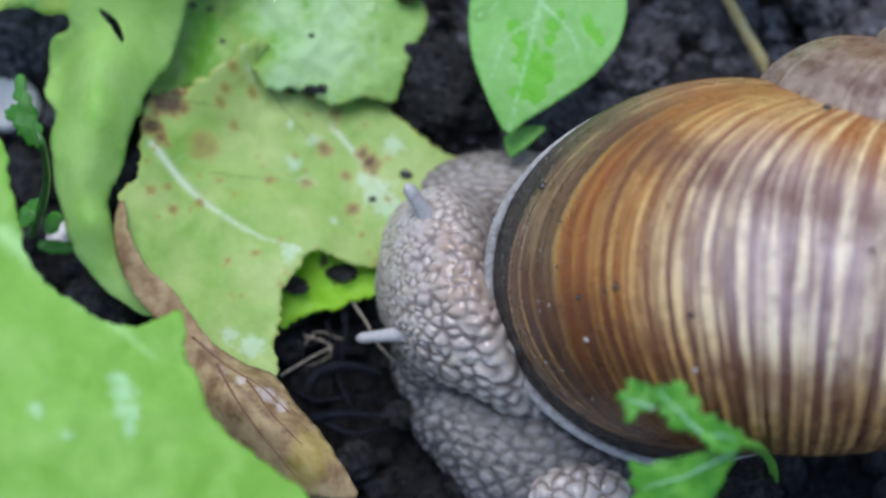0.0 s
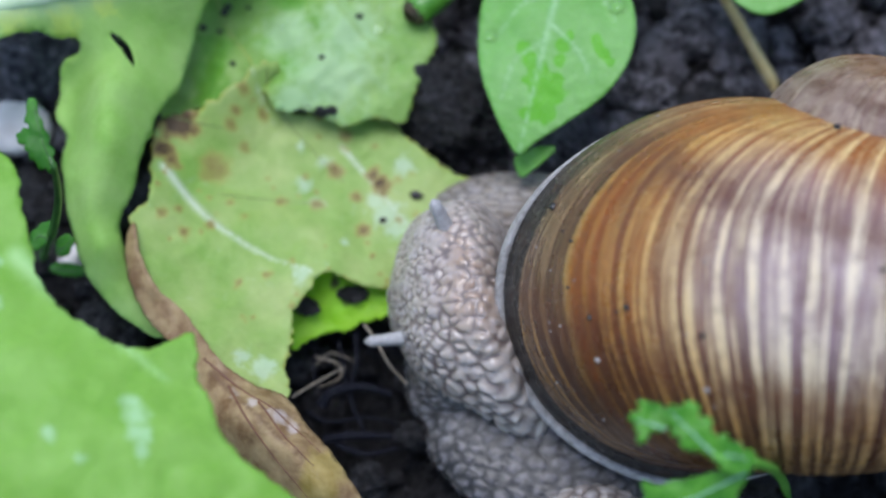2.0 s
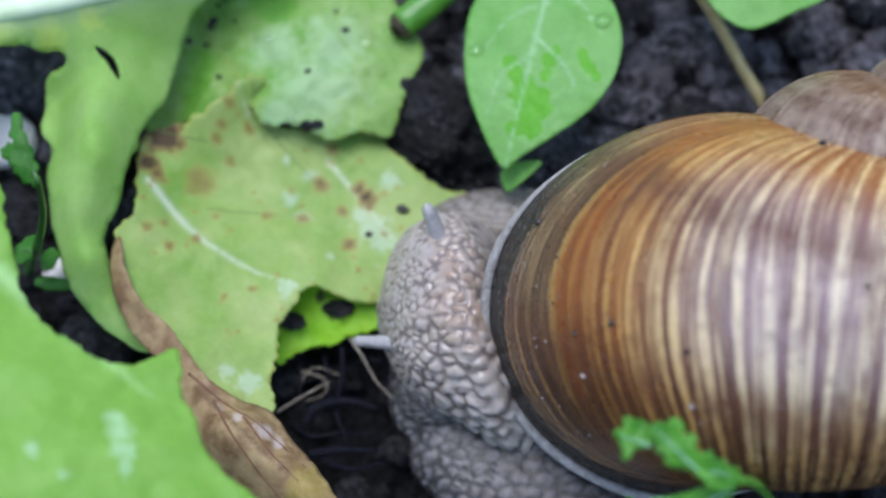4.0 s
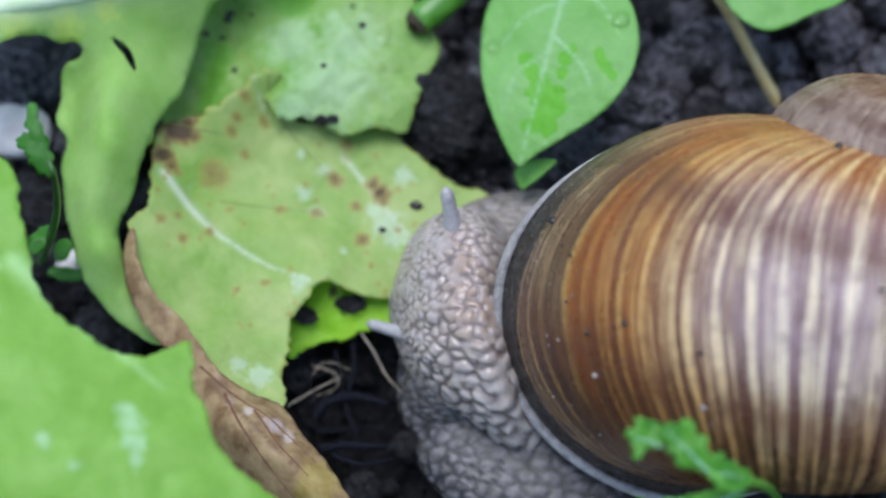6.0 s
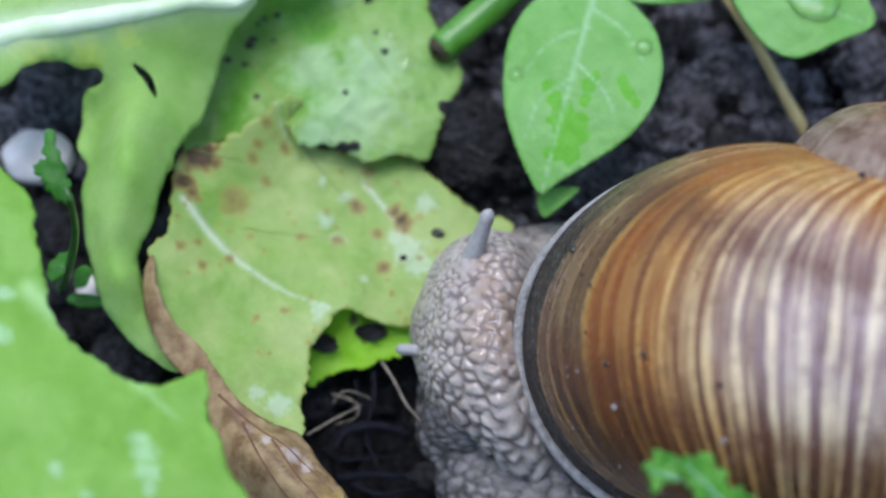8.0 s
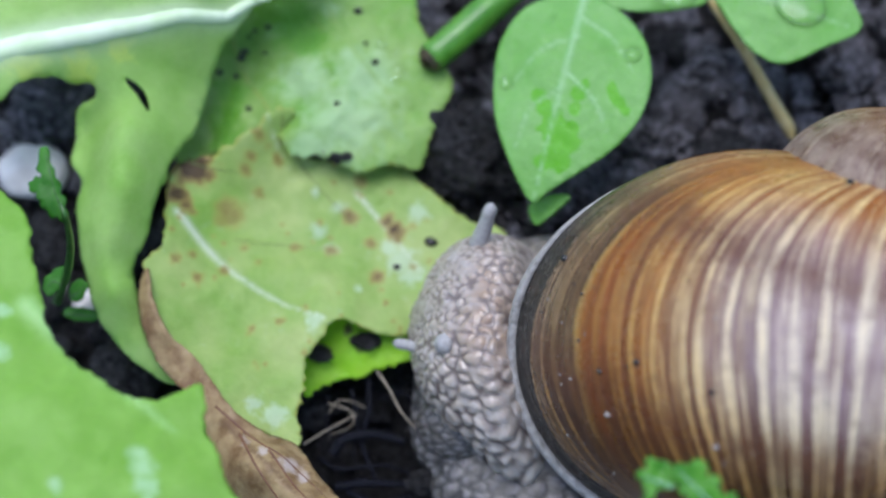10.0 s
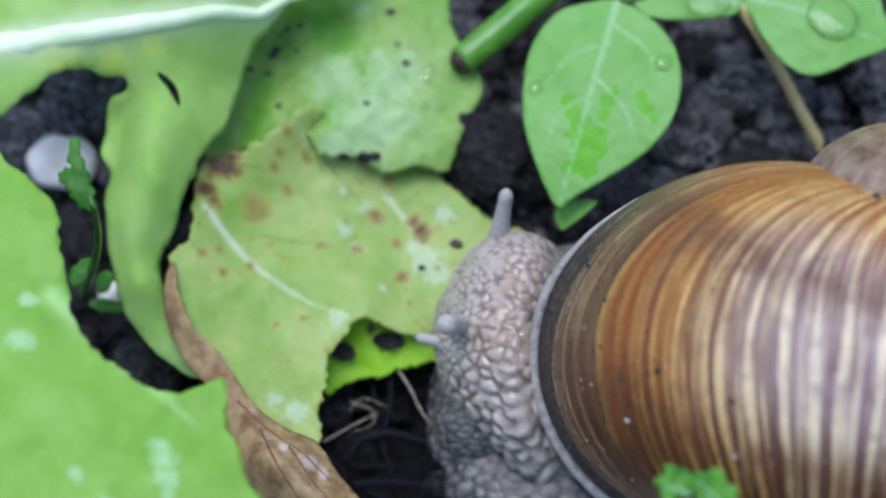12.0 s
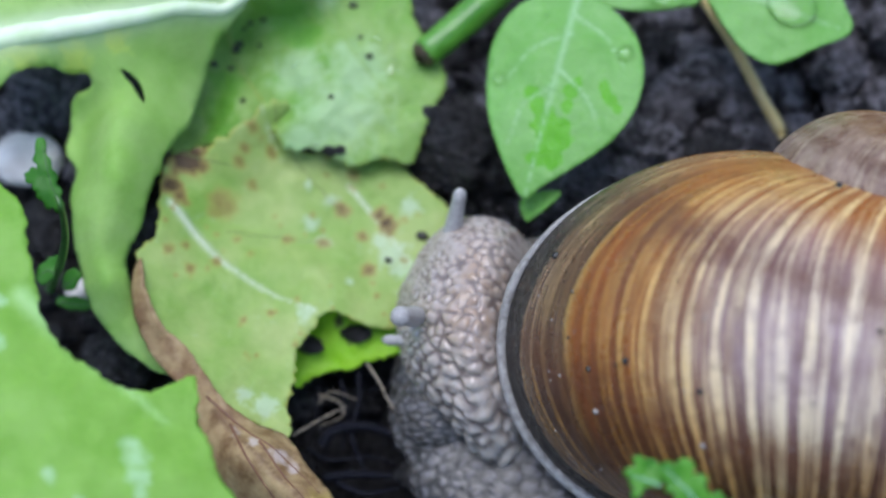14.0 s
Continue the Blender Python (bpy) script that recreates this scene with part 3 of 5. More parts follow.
def clods():
    places = [(2.7, 18.3, 3.0), (15.8, 16.3, 1.0), (29.2, 28.2, 1.0), (25.2, 25.3, 0.0), (20.7, 16.9, 1.0), (7.5, 28.8, 0.0), (-43.0, 25.6, 1.0), (31.6, -25.0, 2.0)]
    sizes = [(5.0, 5.2, 4.2), (2.6, 2.2, 2.0), (4.2, 3.0, 2.6), (2.6, 2.4, 2.2), (2.0, 2.0, 1.8), (3.2, 3.0, 2.4), (4.0, 3.5, 2.5), (3.0, 2.4, 3.2)]
    places += [(27.7, 31.5, 1.0), (35.0, 27.3, 1.2), (22.7, 20.8, 1.0), (26.5, 24.0, 0.8), (43.6, 28.5, 2.5), (49.5, 33.9, 3.0), (3.9, 35.4, 1.0), (-44.7, 26.3, 1.0), (-41.9, 28.3, 0.5), (-2.5, -16.0, 0.0), (-7.0, -21.0, 1.0), (39.6, 35.6, 1.0), (14.6, 15.6, 1.0), (-40.9, 10.1, 0.5), (-33.2, -3.9, 1.0), (32.8, 37.2, 0.6)]
    rng = np.random.default_rng(12)
    sizes += [tuple(rng.uniform(1.5, 3.0) * rng.uniform(0.75, 1.2, 3)) for _ in range(16)]
    for k, (c, s) in enumerate(zip(places, sizes)):
        v, f = clod(c, s, k + 1.5, n=6 if k == 0 else 5, rough=0.42)
        tagged(mesh_ob("soil_clod", v, f, PALECLOD if c[1] > 14 and k else CLOD, origin=(c[0], c[1], 0)), "crumbly black clod of damp soil on the ground", "soil clod", "soil clods")
    rng = np.random.default_rng(5)
    verts, faces, count = [], [], 0
    for k in range(900):
        x, y = rng.uniform(-48, 60), rng.uniform(-42, 52)
        r = rng.uniform(0.3, 1.75) ** 1.4
        v, f = clod((x, y, rng.uniform(-0.6, 0.6) - dip(x, y)), (r * rng.uniform(0.8, 1.3), r, r * 0.8), 20 + k, n=2 if r < 1.1 else 3)
        base = count
        count += len(v)
        verts.append(v)
        faces += [tuple(i + base for i in g) for g in f]
    for k in range(9000):
        x, y = (rng.uniform(-2, 56), rng.uniform(4, 50)) if k < 5500 else (rng.uniform(-50, 30), rng.uniform(-38, 34))
        r = rng.uniform(0.1, 0.45) ** 1.1
        v, f = BALLS[1]
        v = v * (r * rng.uniform(0.7, 1.3, (len(v), 1))) + np.array((x, y, rng.uniform(-0.4, 1.3) - dip(x, y)))
        base = count
        count += len(v)
        verts.append(v)
        faces += [tuple(i + base for i in g) for g in f]
    tagged(mesh_ob("soil_crumbs", np.vstack(verts), faces, CLOD), "loose black soil crumbs scattered on the ground", "soil", kind="stuff")

    verts, faces, count = [], [], 0
    for k in range(1300):
        x, y = (rng.uniform(-4, 58), rng.uniform(9, 52)) if k % 5 else (rng.uniform(-52, -34), rng.uniform(16, 34))
        r = rng.uniform(0.6, 2.1) if k < 420 else rng.uniform(0.25, 0.7)
        at = (x, y, rng.uniform(-0.5, 1.0))
        v, f = clod(at, (r * rng.uniform(0.8, 1.3), r, r * 0.8), 950 + k, n=3 if r > 0.6 else 2, rough=0.45)
        if r > 1.5 and x > 0 and y < 40:
            tagged(mesh_ob("soil_clod", v, f, PALECLOD, origin=(x, y, 0)), "crumbly black clod of damp soil on the ground", "soil clod", "soil clods")
            continue
        base = count
        count += len(v)
        verts.append(v)
        faces += [tuple(i + base for i in g) for g in f]
    tagged(mesh_ob("soil_lumps", np.vstack(verts), faces, PALECLOD), "loose grey-black soil lumps scattered on the ground", "soil", kind="stuff")


ground()
clods()


# ---- the lettuce leaves ----
def spotted_leaf():
    out = [(-27.4, 15.6, 9.0), (-23.9, 16.8, 9.0), (-20.4, 18.3, 10.0), (-17.4, 20.8, 10.5), (-15.4, 21.3, 10.0), (-16.3, 19.0, 7.5), (-13.6, 17.5, 6.0), (-9.0, 17.4, 5.0), (-4.8, 17.6, 4.5), (-1.8, 14.5, 4.5), (2.3, 11.2, 4.5), (6.4, 9.5, 4.0), (5.2, 3.5, 4.0), (0.5, -0.2, 4.0), (-5.2, -1.9, 5.0), (-8.6, -1.1, 6.0), (-10.9, -0.6, 7.0), (-12.1, -2.4, 7.0), (-13.7, -4.7, 7.0), (-14.0, -7.8, 7.0), (-14.4, -10.7, 8.0), (-14.1, -14.2, 8.5), (-17.1, -13.0, 9.0), (-20.6, -11.9, 10.0), (-24.4, -8.2, 10.0), (-27.8, -5.0, 10.0), (-29.6, -0.5, 10.0), (-29.9, 4.6, 10.0), (-28.1, 6.7, 10.0), (-28.1, 11.9, 9.5)]
    mid = [(-21.7, 10.4, 5.5), (-13.5, 10.0, 5.0), (-21.2, 0.6, 7.0), (-16.4, -4.8, 7.0), (-24.6, 3.2, 8.0), (-8.2, 4.4, 5.0)]
    base = (*[(-18.5, 6.3, 0.0)][0][:2], 0)
    e = thing("lettuce_leaf", base, "pale green lettuce leaf with brown spots and bitten edge, on soil", "lettuce leaf", "lettuce leaves")
    main = [(-26.9, 10.5, 6.0), (-23.8, 6.8, 6.0), (-20.2, 3.7, 6.0), (-16.1, 1.2, 6.0), (-11.8, -0.7, 6.0)]
    v2 = [(-9.1, 14.2, 5.0), (-6.4, 10.7, 5.0), (-4.0, 7.5, 5.0), (-2.2, 5.2, 5.0)]
    v5 = [(-18.2, 21.0, 9.0), (-16.8, 17.4, 7.0), (-15.4, 15.3, 6.0)]
    spots = [(-25.7, 15.9, 8.5), (-27.1, 12.4, 8.5), (-22.1, 11.5, 6.0), (-9.9, 11.5, 6.0), (-5.0, 9.9, 6.0), (-5.9, 11.0, 6.0), (-7.6, 8.5, 6.0), (-15.4, 8.0, 6.0), (-11.7, 7.6, 6.0), (-6.9, 4.7, 6.0), (-19.0, 18.9, 6.0), (-20.4, 15.6, 6.0), (-19.1, 13.7, 6.0), (-24.8, 3.7, 6.0), (-26.9, 5.3, 6.0), (-16.6, -0.9, 6.0), (-26.3, 11.5, 6.0), (-19.8, 16.9, 6.0), (-17.2, 16.9, 6.0), (-8.6, 15.3, 6.0)]
    much = [1.5, 1.2, 0.42, 0.7, 1.0, 0.9, 0.6, 0.5, 0.5, 0.7, 0.5, 0.5, 0.4, 0.6, 0.6, 0.5, 0.8, 0.5, 0.5, 0.5]
    spots = [(x - base[0], y - base[1], r, k) for (x, y, _), r, k in zip(spots, SPOT_SIZES, much)]
    # brown along the upper vein, and a rusty slit
    spots += [(x - base[0], y - base[1], 0.38, 0.65) for x, y, _ in [(-27.4, 15.5, 6.0), (-26.9, 13.8, 6.0), (-26.4, 12.0, 6.0), (-25.8, 10.9, 6.0), (-22.3, 4.9, 6.0), (-6.1, 10.8, 6.0), (-5.5, 9.8, 6.0), (-4.8, 9.0, 6.0)]]
    rng = np.random.default_rng(23)
    spots += [(rng.uniform(-28, 2) - base[0], rng.uniform(-10, 18) - base[1], rng.uniform(0.13, 0.3), rng.uniform(0.3, 0.6)) for _ in range(70)]
    lamina("blade", rel(out, base), BLADE, rel(mid, base), e, 0.36, 0.36, 0.7, 0.5, 5.0, [(rel(main, base), 0.42), (rel(v2, base), 0.26), (rel(v5, base), 0.10)], spots=spots, cords=[(rel([(-16.5, 20.7, 10.0), (-16.3, 18.8, 7.5), (-13.6, 15.3, 6.0), (-8.8, 10.0, 5.0)], base), 0.07, "vein"), (rel([(-26.5, 16.2, 9.0), (-24.0, 15.6, 8.0), (-21.1, 15.2, 7.0)], base), 0.09, "vein"), (rel([(-21.6, 8.6, 6.0), (-16.9, 8.2, 6.0), (-11.7, 7.6, 5.0)], base), 0.06, "vein")], cord_mat=VEINMAT, pales=[(x - base[0], y - base[1], r) for (x, y, _), r in zip(PALE_AT, (1.5, 1.3, 1.0, 1.1, 0.9, 0.8, 0.8, 1.3, 0.5, 0.5, 1.0, 0.8))], seed=2.0)
    # the dried margin, rolled over along the lower edge
    edge = [(-29.5, 3.6, 11.0), (-28.7, 0.2, 11.4), (-26.9, -3.4, 11.4), (-24.2, -5.9, 11.2), (-22.3, -8.6, 11.4), (-20.2, -11.5, 11.4), (-17.5, -13.3, 11.0), (-14.1, -14.9, 11.0), (-12.1, -17.8, 12.0), (-9.6, -20.7, 12.5), (-8.0, -23.4, 12.5), (-6.4, -26.8, 11.0), (-11.8, -26.6, 10.0), (-16.2, -23.7, 9.0), (-19.6, -20.1, 9.0), (-22.0, -17.4, 9.5), (-22.9, -13.9, 10.0), (-24.1, -10.6, 10.5), (-27.5, -6.7, 10.0), (-29.2, -3.8, 10.0), (-30.4, 0.7, 10.0)]
    ridge = [(-19.3, -16.2, 14.0), (-16.5, -18.5, 14.5), (-13.2, -21.7, 14.5), (-10.5, -24.8, 14.0)]
    yellow = [(-10.2, -22.8, 12.0), (-10.9, -24.4, 12.0)]
    lamina("dried_margin", rel(edge, base), DRY, rel(ridge, base), e, 0.36, 0.14, 1.2, 0.7, 4.2, [(rel([(-21.2, -12.5, 12.0), (-16.6, -17.5, 13.0), (-12.3, -21.9, 13.0), (-9.0, -25.7, 13.0)], base), 0.3)], spots=[(x - base[0], y - base[1], 2.1, 0.28) for x, y, _ in yellow], pales=[(x - base[0], y - base[1], r) for (x, y, _), r in zip([(-14.5, -17.5, 13.0), (-17.0, -16.1, 13.0), (-18.9, -15.0, 13.0), (-13.1, -18.6, 13.0)], (0.9, 0.6, 0.5, 0.6))], cords=[(rel(q, base), 0.13, "vein") for q in ([(-22.0, -11.0, 12.0), (-18.0, -14.6, 13.0), (-14.5, -17.2, 13.0), (-10.6, -21.0, 13.0)], [(-19.5, -14.0, 13.0), (-17.4, -18.0, 14.0), (-14.8, -21.6, 14.0), (-11.8, -25.2, 13.0)], [(-16.5, -16.0, 13.0), (-13.8, -19.8, 14.0), (-11.2, -22.6, 13.0)])], cord_mat=DRYVEIN, seed=4.0, label="brown shrivelled dry margin", soft=0.03)


PALE_AT = [(-4.4, 6.5, 5.0), (-3.3, 5.0, 5.0), (-5.6, 8.1, 5.0), (-2.7, 11.9, 5.0), (-12.9, 9.7, 5.0), (-11.7, 7.8, 5.0), (-10.9, 12.5, 5.0), (-16.6, -11.0, 8.0), (-13.3, 13.9, 5.0), (-8.7, 3.1, 5.0), (-13.1, -0.9, 7.0), (-18.7, -9.9, 8.0)]
SPOT_SIZES = (1.5, 0.8, 1.2, 0.65, 0.75, 0.6, 0.5, 0.45, 0.55, 0.6, 0.5, 0.5, 0.4, 0.4, 0.4, 0.35, 0.6, 0.4, 0.45, 0.5)


RIB_LINE = [(-50.3, 22.8, 18.0), (-40.6, 24.6, 18.8), (-32.8, 26.0, 18.8), (-25.6, 28.0, 18.0), (-17.2, 31.5, 16.5), (-8.0, 36.0, 15.0)]


def other_leaves():
    out = [(-23.8, 34.1, 8.0), (-21.9, 40.4, 9.0), (-4.3, 40.3, 8.0), (-2.5, 32.5, 8.5), (-1.1, 29.1, 8.5), (1.2, 25.1, 8.0), (0.2, 22.1, 8.0), (-1.2, 19.1, 7.5), (-2.4, 15.8, 7.0), (-5.3, 16.2, 7.5), (-8.8, 15.4, 7.0), (-11.7, 16.7, 8.0), (-15.2, 16.7, 8.5), (-17.3, 18.7, 8.5), (-20.8, 19.5, 6.0), (-23.3, 19.0, 5.0), (-27.9, 17.7, 5.0), (-26.9, 23.1, 6.0)]
    base = (*[(-11.8, 30.1, -0.0)][0][:2], 0)
    e = thing("lettuce_leaf", base, "pale wet lettuce leaf with black grains, lying behind others", "lettuce leaf", "lettuce leaves")
    # the two smallest pale patches are white wet glints put into the colour
    lamina("blade", rel(out, base), UPPER, rel([(-11.3, 25.6, 9.0), (-20.4, 26.8, 6.5), (-6.0, 23.2, 8.5)], base), e, 0.4, 0.3, 0.9, 0.7, 4.0, [(rel([(-22.6, 34.1, 8.0), (-21.6, 28.6, 7.0), (-18.4, 22.8, 8.0), (-15.9, 17.6, 8.0)], base), 0.25), (rel([(-13.9, 37.6, 9.0), (-9.0, 28.2, 9.0), (-4.2, 21.5, 8.0), (-2.7, 16.5, 7.0)], base), 0.35)], pales=[(x - base[0], y - base[1], r) for (x, y, _), r in zip([(-10.2, 20.5, 9.0), (-14.5, 25.7, 9.0), (-7.9, 25.2, 9.0), (-13.6, 17.5, 9.0), (-9.8, 28.2, 9.0), (-11.8, 33.6, 9.0)], (3.6, 2.6, 3.0, 2.0, 0.8, 0.8))], spots=[(x - base[0], y - base[1], r, 0.85) for (x, y, _), r in zip([(-22.5, 19.8, 7.0), (-23.0, 22.4, 7.0), (-22.3, 25.4, 7.0), (-15.5, 32.2, 9.0), (-14.3, 30.2, 9.0)], (1.6, 1.6, 1.4, 2.2, 1.8))], cords=[(rel([(-22.6, 34.1, 8.0), (-21.6, 28.6, 7.0), (-18.4, 22.8, 8.0), (-16.2, 18.3, 8.0)], base), 0.16, "vein")], seed=6.0)

    out = [(-48.7, 18.2, 17.5), (-44.2, 18.8, 18.0), (-42.1, 20.9, 18.3), (-38.8, 21.9, 18.0), (-35.4, 21.7, 16.5), (-34.9, 21.0, 14.5), (-37.1, 20.3, 12.0), (-37.5, 18.1, 11.0), (-37.9, 15.6, 11.0), (-36.6, 13.1, 11.0), (-36.9, 10.0, 11.0), (-36.2, 4.9, 10.0), (-35.0, 0.4, 9.0), (-33.1, -2.8, 8.0), (-30.5, -5.4, 7.0), (-26.7, -7.2, 6.5), (-28.2, -4.0, 8.0), (-29.8, -0.2, 9.0), (-30.9, 3.7, 10.0), (-29.5, 6.9, 11.0), (-28.4, 11.1, 12.0), (-26.9, 15.2, 12.0), (-25.2, 18.8, 11.0), (-24.0, 23.0, 11.5), (-22.5, 26.5, 13.5), (-20.3, 29.2, 14.5), (-16.8, 31.6, 15.5), (-13.4, 33.0, 16.0), (-13.5, 39.0, 16.0), (-51.2, 39.6, 15.0)]
    base = (*[(-34.8, 20.6, 0.0)][0][:2], 0)
    e = thing("lettuce_leaf", base, "folded green lettuce leaf with thick white midrib", "lettuce leaf", "lettuce leaves")
    slot = rel([(-31.6, 22.0, 18.0), (-30.9, 21.9, 18.0), (-29.9, 21.2, 17.5), (-29.3, 19.9, 17.0), (-29.3, 19.0, 17.0), (-29.9, 19.6, 17.0), (-30.6, 20.7, 17.5), (-31.3, 21.4, 18.0)], base)
    lamina("blade", rel(out, base), FOLD, list(rel([(-31.9, 15.9, 17.0), (-30.6, 10.3, 16.0), (-32.9, 5.7, 14.0), (-28.0, 22.5, 15.0), (-37.7, 23.3, 18.5), (-32.3, 0.9, 12.5), (-43.2, 22.0, 18.5)], base)) + list(rel([(-47.2, 22.6, 19.0), (-40.4, 24.0, 19.5), (-32.6, 25.4, 19.5), (-25.5, 27.5, 18.5), (-18.8, 30.3, 17.0)], base)), e, 0.45, 0.18, 1.6, 0.55, 6.0, [(rel(RIB_LINE, base), 1.9)], holes=[slot], pales=[(x - base[0], y - base[1], r) for (x, y, _), r in zip([(-41.3, 22.8, 17.0), (-36.2, 22.5, 17.0), (-32.1, 24.5, 15.0)], (2.0, 1.6, 1.2))], cords=[(rel(RIB_LINE[:5], base), 1.4, "midrib")], cord_mat=RIB, seed=8.0)

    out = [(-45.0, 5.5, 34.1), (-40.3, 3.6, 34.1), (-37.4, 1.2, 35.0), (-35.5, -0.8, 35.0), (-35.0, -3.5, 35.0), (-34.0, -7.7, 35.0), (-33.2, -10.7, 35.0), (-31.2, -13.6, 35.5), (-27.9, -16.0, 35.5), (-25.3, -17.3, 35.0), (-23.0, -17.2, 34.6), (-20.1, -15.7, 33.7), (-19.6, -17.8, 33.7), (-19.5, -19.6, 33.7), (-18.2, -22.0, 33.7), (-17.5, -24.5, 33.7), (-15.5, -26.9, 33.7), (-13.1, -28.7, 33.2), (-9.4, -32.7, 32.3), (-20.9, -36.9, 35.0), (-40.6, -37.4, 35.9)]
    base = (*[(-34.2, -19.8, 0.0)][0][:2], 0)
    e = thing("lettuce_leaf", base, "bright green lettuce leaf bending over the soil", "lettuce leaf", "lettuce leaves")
    # the first four pale patches paint a glossy streak into the blade colour
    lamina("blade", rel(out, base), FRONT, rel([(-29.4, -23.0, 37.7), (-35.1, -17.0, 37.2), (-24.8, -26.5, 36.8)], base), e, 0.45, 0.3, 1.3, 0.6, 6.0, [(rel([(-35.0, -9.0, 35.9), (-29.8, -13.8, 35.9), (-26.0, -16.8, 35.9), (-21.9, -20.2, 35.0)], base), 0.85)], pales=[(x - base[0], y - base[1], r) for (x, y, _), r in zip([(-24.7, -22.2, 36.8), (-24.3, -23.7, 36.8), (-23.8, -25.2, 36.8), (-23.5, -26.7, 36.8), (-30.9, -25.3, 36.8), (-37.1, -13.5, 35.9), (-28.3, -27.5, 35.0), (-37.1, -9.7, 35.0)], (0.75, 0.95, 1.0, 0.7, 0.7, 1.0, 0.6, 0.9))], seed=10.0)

    out = [(-15.2, 0.2, 3.0), (-9.9, 1.0, 4.0), (-4.1, -0.0, 3.5), (-0.1, -2.3, 3.0), (-2.9, -3.6, 3.0), (-5.8, -4.4, 2.5), (-8.7, -5.1, 2.0), (-11.6, -5.6, 2.0), (-13.9, -6.9, 2.0), (-15.1, -5.6, 2.0)]
    base = (*[(-9.4, -1.9, 0.0)][0][:2], 0)
    e = thing("leaf_scrap", base, "vivid green torn lettuce scrap beneath the bitten leaf", "leaf")
    sp = [(x - base[0], y - base[1], r, k) for (x, y, _), r, k in zip([(-13.1, -2.9, 2.0), (-8.2, -2.1, 2.5), (-9.9, -0.6, 3.0)], (0.6, 0.7, 0.5), (0.8, 0.8, 0.8))]
    lamina("blade", rel(out, base), SCRAP, rel([(-8.7, -2.6, 3.0)], base), e, 0.3, 0.4, 0.7, 0.4, 3.0, spots=sp, seed=12.0)


# ---- the small weed with three leaves, its stalk and drops ----
def drop(x, y, z, r, flat=0.5, stretch=1.0, turn=0.0):
    v, f = BALLS[3]
    v = v * np.array((r * stretch, r, r * flat))
    c, s = math.cos(turn), math.sin(turn)
    v = np.c_[v[:, 0] * c - v[:, 1] * s, v[:, 0] * s + v[:, 1] * c, v[:, 2]]
    o = tagged(mesh_ob("water_drop", v + np.array((x, y, z)), f, WATER, origin=(x, y, z)), "clear round water drop on a leaf", "water drop", "water drops")
    return o


